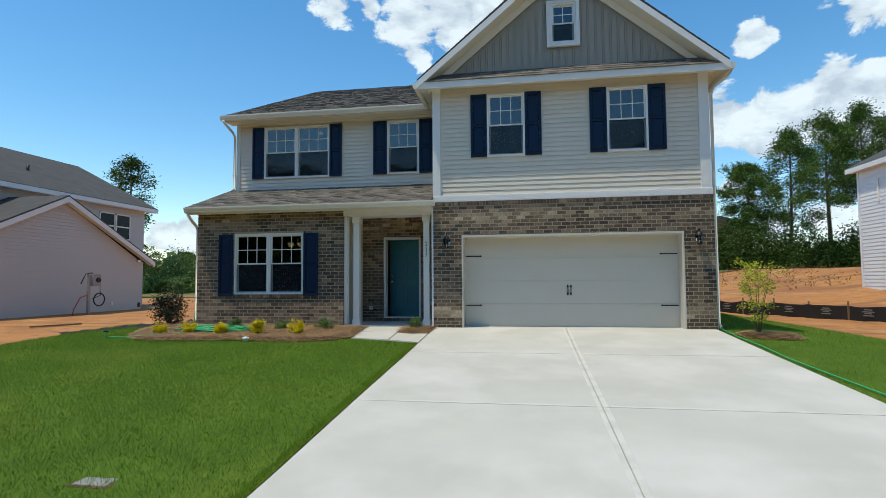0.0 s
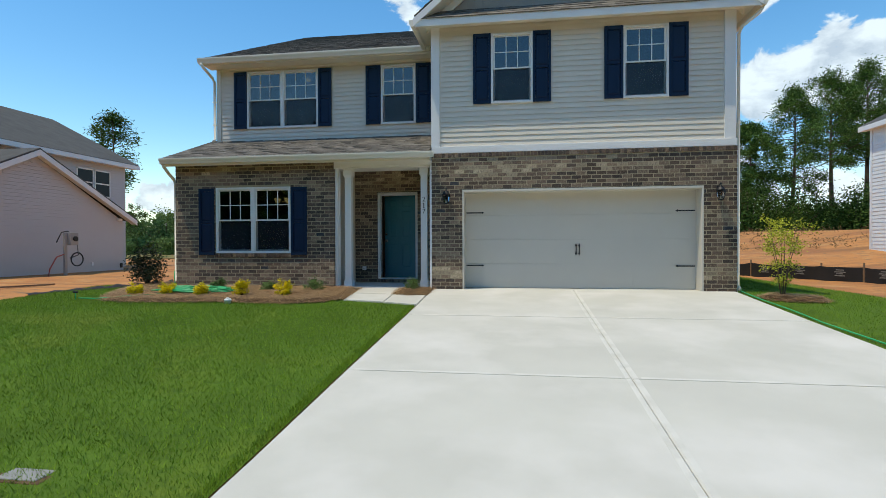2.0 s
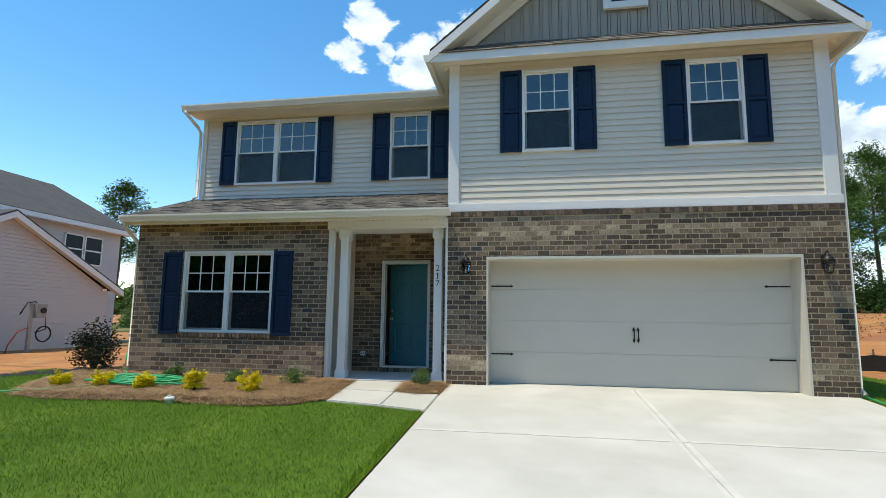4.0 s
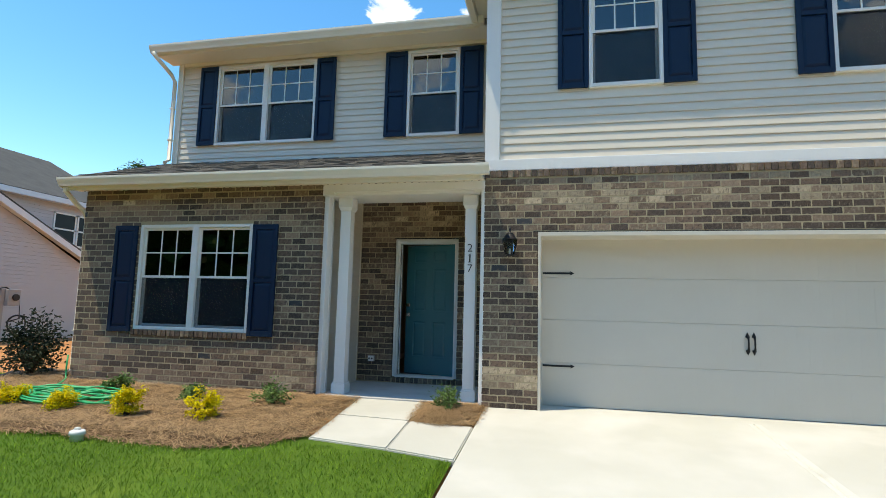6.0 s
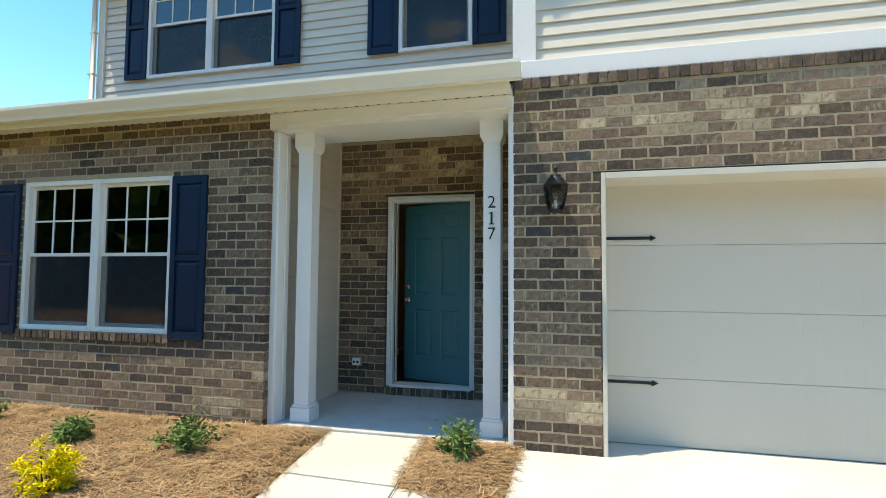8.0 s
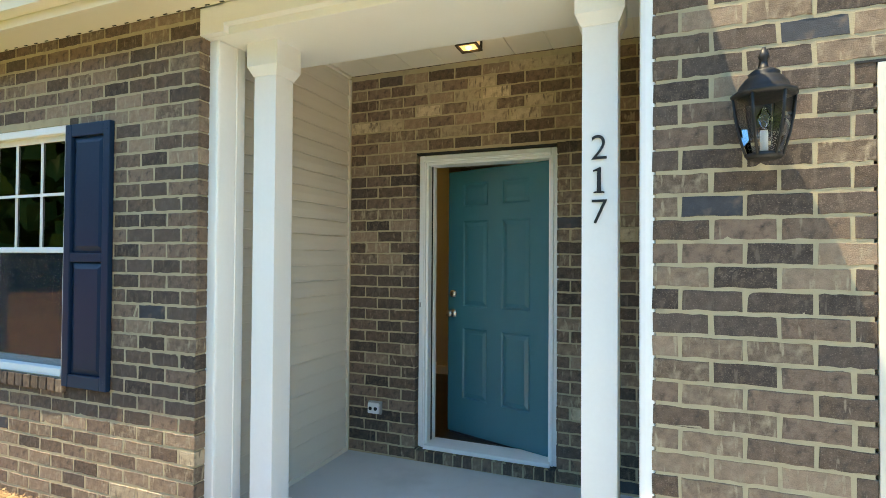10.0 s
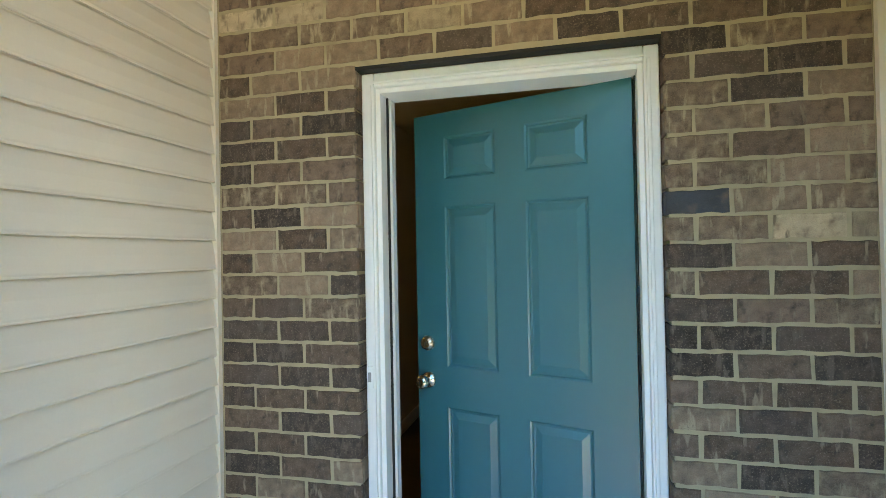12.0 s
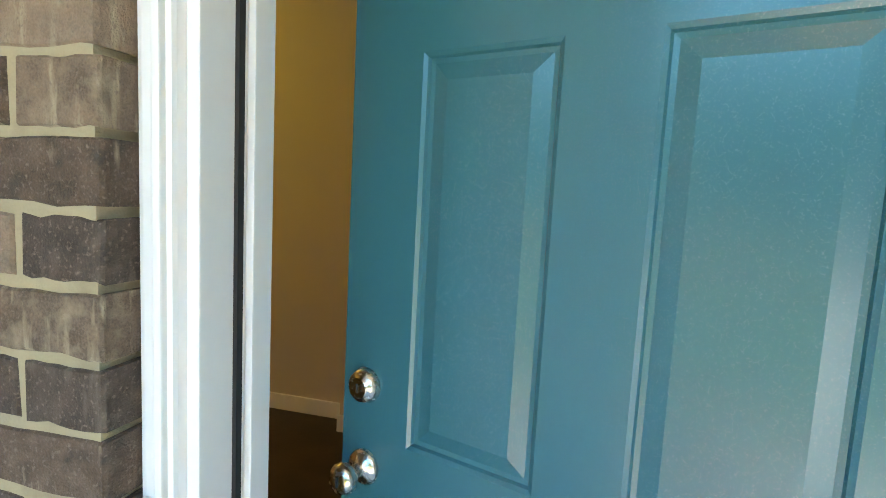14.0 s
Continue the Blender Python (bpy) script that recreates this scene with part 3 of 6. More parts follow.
for sgn in (-1, 1):
    ex, ez = GAB_X + sgn * (GE + 0.02), GEZ - 0.05
    for name, mat, y0, y1, dz, h, inset in (("board", M_white, GFY - 0.025, GFY, 0.0, 0.17, 0.0), ("soffit", M_cream, GFY, 0.09, -0.15, 0.02, 0.10), ("frieze_board", M_cream, 0.055, 0.09, -0.175, 0.20, 0.22)):
        xa, za = ex - sgn * inset, ez + inset * PITCH + dz
        zt = GAB_Z - 0.05 + dz
        part(name, prism(bmesh.new(), [(xa, za), (xa, za - h), (GAB_X, zt - h - 0.02), (GAB_X, zt - 0.02)], "y", y0, y1), mat, rake)
# side gutters of the gable roof, seen from below at its ends
for sgn in (-1, 1):
    x = GAB_X + sgn * GE
    solid("fascia_side", boxes((x - 0.012, x + 0.012, GFY + 0.02, 3.0, 5.64, 5.80)), M_cream, "cream fascia along the gable roof's side", "trim", "structure")
    bm = prism(bmesh.new(), [(x + sgn * 0.012, 5.66), (x + sgn * 0.08, 5.66), (x + sgn * 0.12, 5.74), (x + sgn * 0.12, 5.80), (x + sgn * 0.012, 5.80)], "y", GFY - 0.01, 3.0)
    solid("gutter_side", bm, M_cream, "cream gutter along the gable roof's side", "gutter", "structure")
solid("rake_trim", prism(bmesh.new(), [(EAVE_Y, EAVE_Z - 0.16), (EAVE_Y, EAVE_Z - 0.01), (RIDGE_Y, RIDGE_Z - 0.045), (RIDGE_Y, RIDGE_Z - 0.19)], "x", -6.14, -6.115), M_cream, "cream rake board of the side gable", "trim", "structure")
solid("rake_trim_low", prism(bmesh.new(), [(P_EY, P_EZ - 0.16), (P_EY, P_EZ - 0.02), (YU, P_TZ - 0.03), (YU, P_TZ - 0.17)], "x", -6.165, -6.14), M_cream, "cream rake board of the porch roof", "trim", "structure")

# ---- corner boards, water table ----
solid("water_table", boxes((PR - 0.005, GR + 0.005, 0.01, 0.10, 2.975, 3.125), bevel=0.008), M_white, "white band board between brick and siding", "trim", "structure")
for x0, x1 in ((PR - 0.01, 0.30), (6.19, GR - 0.01)):
    solid("corner_board", boxes((x0, x1, 0.035, 0.075, 3.125, 5.745), bevel=0.006), M_white, "white corner board beside beige siding", "trim", "structure")
solid("corner_board", boxes((PR - 0.012, PR + 0.028, 0.075, 0.19, 3.125, 5.745), bevel=0.006), M_white, "white corner board beside beige siding", "trim", "structure")
solid("corner_board_left", boxes((-5.925, -5.815, YU - 0.012, YU + 0.02, 3.5, 5.632), bevel=0.006), M_cream, "cream corner board of the upper wall", "trim", "structure")
solid("side_trim", boxes((GR - 0.016, GR + 0.02, 0.02, 0.10, -0.05, 2.975), bevel=0.006), M_white, "white trim at the brick's outer corner", "trim", "structure")

# ---- porch ----
solid("floor_porch", boxes((BR - 0.05, PR + 0.01, 0.06, YB + 0.02, -0.2, 0.02), bevel=0.008), M_porch, "grey concrete porch slab", "floor", "structure")
bm = boxes((BR + 0.002, PR - 0.001, 0.30, YB + 0.01, 2.952, 2.966))
for i in range(9):
    x = BR + 0.035 + i * 0.262
    box(bm, x, min(x + 0.257, PR - 0.004), 0.605, YB - 0.006, 2.945, 2.953, bevel=0.002)
box(bm, BR + 0.004, BR + 0.028, 0.605, YB - 0.006, 2.932, 2.953, bevel=0.003)
solid("ceiling_porch", bm, M_cream, "cream boarded porch ceiling", "ceiling", "structure")
solid("beam_porch", boxes((BR - 0.02, PR - 0.004, 0.04, 0.60, 2.70, 2.952), bevel=0.006), M_white, "white boxed beam across the porch front", "beam", "structure")
solid("frieze_porch", boxes((BR + 0.16, PR - 0.006, -0.01, 0.038, 2.74, 2.844), bevel=0.004), M_white, "white frieze board over the porch", "trim", "structure")
trim = thing("porch_corner_trim", "white stepped trim where brick meets porch siding", "trim", "structure")
part("board", boxes((BR - 0.012, BR + 0.062, 0.068, 0.26, -0.05, 2.70), bevel=0.014), M_white, trim)
part("bead", boxes((BR + 0.060, BR + 0.068, 0.20, 0.262, -0.05, 2.70), bevel=0.003), M_white, trim)
part("cap_board", boxes((BR - 0.002, BR + 0.16, 0.0, 0.036, 2.70, 2.844)), M_white, trim)


def column(x, y):
    """A square boxed post with a stepped base and a flared cap."""
    c = thing("porch_column", "white square porch column on the concrete slab", "column", "structure", "porch columns")
    c.location = (x, y, 0.02)
    h = 0.074
    part("shaft", boxes((-h, h, -h, h, 0.13, 2.56), bevel=0.004), M_white, c)
    bm = bmesh.new()
    for r, a, b in ((0.098, 0.0, 0.125), (0.088, 0.125, 0.15)):
        box(bm, -r, r, -r, r, a, b, bevel=0.006)
    part("base", bm, M_white, c)
    bm = bmesh.new()
    prof = [(0.078, 2.50), (0.102, 2.55), (0.102, 2.68)]
    rings = [[bm.verts.new((sx * r, sy * r, z)) for sx, sy in ((-1, -1), (1, -1), (1, 1), (-1, 1))] for r, z in prof]
    for a, b in zip(rings, rings[1:]):
        for i in range(4):
            bm.faces.new((a[i], a[(i + 1) % 4], b[(i + 1) % 4], b[i]))
    bm.faces.new(rings[0][::-1])
    bm.faces.new(rings[-1])
    part("cap", bm, M_white, c)
    return c


column(-1.858, 0.275)
col_r = column(-0.088, 0.275)
solid("porch_trim_right", boxes((PR - 0.045, PR + 0.012, 0.0, 0.10, -0.05, 2.84), bevel=0.02), M_white, "white rounded trim where the porch meets garage brick", "trim", "structure")

# ---- driveway and walk ----


def slab(name, x0, x1, y0, y1, label, lift=0.0, steps=6):
    """A concrete panel that follows the ground's fall."""
    bm = bmesh.new()
    rows = []
    for i in range(steps + 1):
        y = y0 + (y1 - y0) * i / steps
        rows.append([bm.verts.new((x, y, level(y) + lift + dz)) for x, dz in ((x0, -0.14), (x0, -0.012), (x0 + 0.012, 0), (x1 - 0.012, 0), (x1, -0.012), (x1, -0.14))])
    for a, b in zip(rows, rows[1:]):
        for k in range(5):
            bm.faces.new((a[k], a[k + 1], b[k + 1], b[k]))
    bm.faces.new(rows[0][::-1])
    bm.faces.new(rows[-1])
    bmesh.ops.recalc_face_normals(bm, faces=bm.faces)
    return bm


drive = thing("driveway", "pale concrete driveway with tooled joints", "driveway", "structure")
DX0, DXM, DX1 = 0.16, 3.17, 6.40
JOINTS = [-15.5, -12.2, -9.05, -5.95, -2.85, -0.0]
JG = 0.005
for xa, xb in ((DX0, DXM - JG), (DXM + JG, DX1)):
    for ya, yb in zip(JOINTS, JOINTS[1:]):
        part("slab", slab("slab", xa, xb, ya + JG, yb - (JG if yb < -0.1 else -0.0), ""), M_conc, drive)
        xs = xb - 0.070 if xa < 1 else xa - 0.002
        part("trowelled_margin", slab("margin", xs, xs + 0.072, ya + JG + 0.004, yb - 0.01, "", 0.002), M_trowel, drive)
        part("trowelled_margin", slab("margin", xa + 0.08, xb - 0.08, ya + JG + 0.003, ya + JG + 0.055, "", 0.002, 1), M_trowel, drive)
bm = bmesh.new()
for ya, yb in zip(JOINTS, JOINTS[1:]):
    sheet(bm, [(DX0 + 0.01, ya, level(ya) - 0.035), (DX1 - 0.01, ya, level(ya) - 0.035), (DX1 - 0.01, yb, level(yb) - 0.035), (DX0 + 0.01, yb, level(yb) - 0.035)], 0.08)
part("joint_bed", bm, M_joint, drive)
solid("apron", boxes((GDOOR[0] + 0.005, GDOOR[1] - 0.005, 0.002, 0.5, -0.12, -0.002)), M_conc, "pale concrete sill of the garage", "floor", "structure")
solid("floor_garage", boxes((PR + 0.11, GR - 0.15, 0.5, 6.5, -0.1, 0.0)), M_conc, "concrete garage floor", "floor", "structure")
WALKZ = 0.003
for xs, name in (([(-1.50, 0.055), (-0.60, 0.055), (-0.555, -0.864), (-1.40, -0.864)], "walk"), ([(-1.398, -0.871), (-0.550, -0.871), (-0.497, -1.84), (-1.29, -1.80)], "walk"), ([(-0.545, -0.871), (0.152, -0.871), (0.152, -1.92), (-0.492, -1.845)], "walk")):
    bm = bmesh.new()
    top = [bm.verts.new((x, y, lvl(x, y) + WALKZ)) for x, y in xs]
    low = [bm.verts.new((x, y, lvl(x, y) - 0.12)) for x, y in xs]
    bm.faces.new(top)
    for i in range(4):
        bm.faces.new((top[i], low[i], low[(i + 1) % 4], top[(i + 1) % 4]))
    bmesh.ops.recalc_face_normals(bm, faces=bm.faces)
    bmesh.ops.bevel(bm, geom=[e for e in bm.edges if all(v in top for v in e.verts)], offset=0.012, segments=2, affect="EDGES")
    solid("front_walk", bm, M_conc, "pale concrete slab of the front walk", "pavement", "structure")

# ---- garage door ----
gdoor = thing("garage_door", "closed almond sectional garage door with black strap hinges", "garage door", "structure")
GY = 0.40
sec = 2.165 / 4
for k in range(4):
    z0 = 0.004 + k * sec
    bm = bmesh.new()
    box(bm, GDOOR[0] + 0.03, GDOOR[1] - 0.03, GY, GY + 0.04, z0, z0 + sec - 0.0035, bevel=0.003)
    # pressed grooves of the carriage-house panels
    for p in range(4):
        a = GDOOR[0] + 0.08 + p * 1.2275
        for q in range(9):
            x = a + 0.06 + q * 0.1325
            box(bm, x, x + 0.006, GY - 0.0008, GY + 0.001, z0 + 0.05, z0 + sec - 0.055)
        for zz in (z0 + 0.035, z0 + sec - 0.048):
            box(bm, a + 0.03, a + 1.16, GY - 0.001, GY + 0.001, zz, zz + 0.006)
    part("panel", bm, M_garage, gdoor)
part("backing", boxes((GDOOR[0] + 0.04, GDOOR[1] - 0.04, GY + 0.008, GY + 0.035, 0.01, 2.11)), M_garage, gdoor)
for z in (1.685, 0.50):
    for sgn, x in ((1, GDOOR[0] + 0.05), (-1, GDOOR[1] - 0.05)):
        bm = boxes((min(x, x + sgn * 0.36), max(x, x + sgn * 0.36), GY - 0.012, GY - 0.003, z - 0.012, z + 0.012), bevel=0.003)
        prism(bm, [(x + sgn * 0.35, z - 0.026), (x + sgn * 0.40, z), (x + sgn * 0.35, z + 0.026)], "y", GY - 0.012, GY - 0.004)
        part("strap_hinge", bm, M_black, gdoor, "black pointed strap hinge")
for x in (3.263, 3.333):
    bm = tube(bmesh.new(), [(x, GY - 0.006, 0.765), (x, GY - 0.04, 0.80), (x, GY - 0.045, 0.86), (x, GY - 0.04, 0.92), (x, GY - 0.006, 0.955)], 0.0125, 8)
    for z, s in ((0.955, 1), (0.765, -1)):
        prism(bm, [(x - 0.026, z - s * 0.016), (x, z + s * 0.042), (x + 0.026, z - s * 0.016), (x, z - s * 0.032)], "y", GY - 0.012, GY - 0.002)
    part("pull_handle", bm, M_black, gdoor, "black spear-ended pull handle")
jamb = thing("garage_door_jamb", "almond jamb round the garage door recess", "trim", "structure")
a, b, t = GDOOR[0], GDOOR[1], GDOOR[3]
part("side_jamb", boxes((a + 0.001, a + 0.035, -0.004, GY + 0.05, -0.002, t), bevel=0.004), M_garage, jamb)
part("side_jamb", boxes((b - 0.035, b - 0.001, -0.004, GY + 0.05, -0.002, t), bevel=0.004), M_garage, jamb)
part("head_jamb", boxes((a + 0.035, b - 0.035, -0.004, GY + 0.05, t - 0.05, t), bevel=0.004), M_garage, jamb)

# near-black strip at the lintel: the shadow line over the door, put in as colour
solid("garage_lintel", boxes((a - 0.06, b + 0.06, -0.004, 0.05, t + 0.0005, t + 0.0085)), M_dark, "dark strip over the garage door for the lintel's shadow line", "lintel", "structure")

# ---- front door ----
fd = thing("door_frame", "white brickmould frame round the front door", "door frame", "structure")
x0, x1, z0, z1 = DOOR[0], DOOR[1], 0.115, DOOR[3]
DY = 1.515
for name, b in (("side_casing", (x0 + 0.002, x0 + 0.05, DY, DY + 0.05, z0, z1)), ("side_casing", (x1 - 0.05, x1 - 0.002, DY, DY + 0.05, z0, z1)), ("head_casing", (x0 + 0.05, x1 - 0.05, DY, DY + 0.05, z1 - 0.052, z1))):
    bm = boxes(b, bevel=0.008)
    if name == "head_casing":
        box(bm, b[0], b[1], DY - 0.01, DY + 0.02, b[4] + 0.012, b[4] + 0.022, bevel=0.003)
    else:
        mid = b[1] - 0.014 if b[0] < -1 else b[0] + 0.014
        box(bm, mid - 0.006, mid + 0.006, DY - 0.01, DY + 0.02, z0, z1 - 0.045, bevel=0.003)
    part(name, bm, M_white, fd)
for name, b in (("side_jamb", (x0 + 0.05, x0 + 0.068, DY + 0.022, 1.67, z0, z1 - 0.05)), ("side_jamb", (x1 - 0.068, x1 - 0.05, DY + 0.022, 1.67, z0, z1 - 0.05)), ("head_jamb", (x0 + 0.068, x1 - 0.068, DY + 0.022, 1.67, z1 - 0.07, z1 - 0.05))):
    part(name, boxes(b, bevel=0.002), M_white, fd)
part("weather_strip", boxes((x0 + 0.066, x0 + 0.074, 1.60, 1.612, z0 + 0.03, z1 - 0.07)), M_dark, fd, "dark weather strip")
part("weather_strip", boxes((x1 - 0.0715, x1 - 0.067, 1.600, 1.612, z0 + 0.03, z1 - 0.07)), M_dark, fd, "dark weather strip")
part("stop", boxes((x0 + 0.068, x0 + 0.08, 1.625, 1.67, z0 + 0.03, z1 - 0.07), bevel=0.002), M_white, fd)
part("threshold", boxes((x0 + 0.05, x1 - 0.05, DY - 0.02, 1.70, 0.105, 0.135), bevel=0.006), M_white, fd, "white metal threshold")
solid("head_lintel", boxes((x0 - 0.03, x1 + 0.03, YB + 0.002, YB + 0.05, z1 + 0.001, z1 + 0.014)), M_dark, "dark steel lintel over the front door", "lintel", "structure")

# the leaf, hinged at its right edge and standing ajar
leaf = thing("door_1", "teal six-panel front door standing ajar into the hall", "door", "structure")
W, H, T = 0.925, 2.085, 0.044
leaf.matrix_basis = pose(-0.561, 1.618, 0.135, 0, 0, 180 - 18.7) @ Matrix.Scale(-1, 4, (0, 1, 0))
# leaf's own axes: x from hinge to free edge, y inwards through the leaf, z up
SX0, SX1, SX2, SX3 = 0.158, 0.405, 0.535, 0.775      # panel edges from the hinge
ROWS_Z = [(0.275, 0.835), (1.005, 1.685), (1.80, 1.982)]


def leaf_mesh():
    bm = bmesh.new()
    xs = [0, SX0, SX1, SX2, SX3, W]
    zs = [0] + [z for r in ROWS_Z for z in r] + [H]
    holes = [(i, j) for i in (1, 3) for j in (1, 3, 5)]
    for i in range(5):
        for j in range(7):
            a, b, c, d = xs[i], xs[i + 1], zs[j], zs[j + 1]
            if (i, j) in holes:
                steps = [(0, 0.0), (0.007, 0.004), (0.010, 0.010), (0.018, 0.011), (0.046, 0.003), (0.050, 0.003)]
                rings = [[bm.verts.new((x, y, z)) for x, z in ((a + q, c + q), (b - q, c + q), (b - q, d - q), (a + q, d - q))] for q, y in steps]
                for r, s in zip(rings, rings[1:]):
                    for k in range(4):
                        bm.faces.new((r[k], r[(k + 1) % 4], s[(k + 1) % 4], s[k]))
                bm.faces.new(rings[-1])
            else:
                bm.faces.new([bm.verts.new((x, 0, z)) for x, z in ((a, c), (b, c), (b, d), (a, d))])
    bmesh.ops.remove_doubles(bm, verts=bm.verts, dist=0.0005)
    q = [bm.verts.new((x, T, z)) for x, z in ((0, 0), (W, 0), (W, H), (0, H))]
    bm.faces.new(q)
    for e in ((((0, 0)), ((W, 0))), ((W, 0), (W, H)), ((W, H), (0, H)), ((0, H), (0, 0))):
        bm.faces.new([bm.verts.new(v) for v in ((e[0][0], 0, e[0][1]), (e[1][0], 0, e[1][1]), (e[1][0], T, e[1][1]), (e[0][0], T, e[0][1]))])
    bmesh.ops.remove_doubles(bm, verts=bm.verts, dist=0.0005)
    bmesh.ops.recalc_face_normals(bm, faces=bm.faces)
    return bm


part("leaf", leaf_mesh(), M_teal, leaf)
OUT = pose(0, 0, 0, 90, 0, 0)
knob = part("knob", lathe(bmesh.new(), [(0.034, 0.0), (0.034, 0.006), (0.028, 0.012), (0.013, 0.016), (0.012, 0.034), (0.020, 0.040), (0.028, 0.050), (0.029, 0.060), (0.023, 0.070), (0.011, 0.073)], 24, m=pose(0.868, 0, 0.942) @ OUT), M_nickel, leaf, "satin nickel door knob")
part("keyhole", boxes((0.866, 0.870, -0.0745, -0.072, 0.932, 0.952)), M_dark, knob)
bolt = part("deadbolt", lathe(bmesh.new(), [(0.033, 0.0), (0.033, 0.006), (0.027, 0.020), (0.019, 0.022), (0.019, 0.026)], 24, m=pose(0.870, 0, 1.10) @ OUT), M_nickel, leaf, "satin nickel deadbolt")
part("keyhole", boxes((0.868, 0.872, -0.0275, -0.0255, 1.092, 1.108)), M_dark, bolt)
for z in (0.22, 1.02, 1.82):
    part("hinge", tube(bmesh.new(), [(-0.008, -0.004, z), (-0.008, -0.004, z + 0.1)], 0.007, 8), M_black, leaf, "dark door hinge")
part("sweep", boxes((0.01, W - 0.01, 0.004, T - 0.004, -0.018, 0.0)), M_dark, leaf, "dark bottom sweep")

# door bell
bell = thing("door_bell", "small white door bell button on the casing", "door bell")
part("plate", boxes((-1.514, -1.489, DY - 0.014, DY - 0.0, 1.13, 1.212), bevel=0.003), M_white, bell)
part("button", boxes((-1.507, -1.496, DY - 0.019, DY - 0.012, 1.155, 1.19), bevel=0.002), M_grey, bell, "grey oblong button")

# hall seen past the door
solid("wall_hall", boxes((-2.33, -2.19, 3.84, 9.0, 0.12, 2.72)), M_inwall, "greige wall end between hall and passage", "wall", "structure")
solid("baseboard_hall", boxes((-2.344, -2.176, 3.826, 3.839, 0.12, 0.225), (-2.344, -2.331, 3.839, 3.98, 0.12, 0.225), (-2.189, -2.176, 3.839, 8.88, 0.12, 0.225), (-5.9, -2.345, 3.985, 3.999, 0.12, 0.225), bevel=0.004), M_white, "white baseboard in the hall", "baseboard", "structure")
solid("ceiling_hall", boxes((-5.9, -0.4, YB + 0.2, 4.0, 2.72, 2.74), (-2.19, -0.4, 4.0, 8.9, 2.72, 2.74)), M_inwall, "pale hall ceiling", "ceiling", "structure")
hl = thing("hall_lamp", "warm lit flush ceiling lamp in the hall", "ceiling lamp")
part("base", lathe(bmesh.new(), [(0.11, 0.0), (0.11, 0.03)], 20, (-3.6, 3.0, 2.688)), M_nickel, hl)
part("bowl", lathe(bmesh.new(), [(0.04, 0.0), (0.10, 0.03), (0.125, 0.07)], 20, (-3.6, 3.0, 2.615)), M_bulb, hl, "glowing warm glass bowl")
lamp = bpy.data.lights.new("hall_light", "POINT")
lamp.energy, lamp.color, lamp.shadow_soft_size = 0.62, (1.0, 0.88, 0.10), 0.1
hl_light = new("hall_light", lamp)
hl_light.location = (-3.6, 3.0, 2.50)

# lit lamps seen through windows
for nm, x, y, z in (("chandelier", -3.76, 1.0, 2.00), ("bedroom_lamp", -3.99, 3.10, 5.62)):
    ch = thing(nm, "lit warm lamp hanging in a dim room", "lamp")
    part("stem", tube(bmesh.new(), [(x, y, z + 0.1), (x, y, (2.96 if z < 3 else 5.9))], 0.012, 6), M_nickel, ch)
    part("hub", lathe(bmesh.new(), [(0.02, 0), (0.05, 0.03), (0.05, 0.08), (0.02, 0.11)], 12, (x, y, z)), M_nickel, ch)
    for k in range(5 if z < 3 else 1):
        a = k * 1.2566 + 0.4
        r = 0.22 if z < 3 else 0.0
        c = (x + r * math.cos(a), y + r * math.sin(a), z + 0.02)
        if r:
            part("arm", tube(bmesh.new(), [(x, y, z + 0.05), (x + r * 0.5 * math.cos(a), y + r * 0.5 * math.sin(a), z - 0.02), c], 0.009, 6), M_nickel, ch)
        part("shade", lathe(bmesh.new(), [(0.03, 0.0), (0.06, 0.05), (0.075, 0.11)], 14, c), M_shade, ch, "glowing glass shade")

# porch lamp on the ceiling
pl = thing("porch_lamp", "lit flush porch ceiling lamp with a dark frame", "ceiling lamp")
px, py, pz, hs = -0.955, 1.0, 2.945, 0.062
part("canopy", boxes((px - 0.05, px + 0.05, py - 0.05, py + 0.05, pz - 0.022, pz), bevel=0.004), M_black, pl)
part("frame", boxes(*[(px + a * hs - 0.006, px + a * hs + 0.006, py + b * hs - 0.006, py + b * hs + 0.006, pz - 0.10, pz - 0.022) for a in (-1, 1) for b in (-1, 1)],
                    *[(px - hs - 0.006, px + hs + 0.006, py + b * hs - 0.007, py + b * hs + 0.007, z, z + 0.013) for b in (-1, 1) for z in (pz - 0.108, pz - 0.030)],
                    *[(px + a * hs - 0.007, px + a * hs + 0.007, py - hs + 0.007, py + hs - 0.007, z, z + 0.013) for a in (-1, 1) for z in (pz - 0.108, pz - 0.030)]), M_black, pl)
M_lampglow = glow("frosted_lamp", (1.0, 0.74, 0.40), 0.14)
part("diffuser", boxes((px - hs + 0.008, px + hs - 0.008, py - hs + 0.008, py + hs - 0.008, pz - 0.098, pz - 0.032), bevel=0.004), M_lampglow, pl, "frosted glass glowing warm")
part("bulb", lathe(bmesh.new(), [(0.008, 0), (0.022, 0.012), (0.022, 0.018), (0.008, 0.024)], 14, (px, py, pz - 0.118)), M_bulb, pl, "glowing warm bulb")
pd = bpy.data.lights.new("porch_light", "POINT")
pd.energy, pd.color, pd.shadow_soft_size = 0.16, (1.0, 0.62, 0.25), 0.09
new("porch_light", pd).location = (px, py, pz - 0.17)

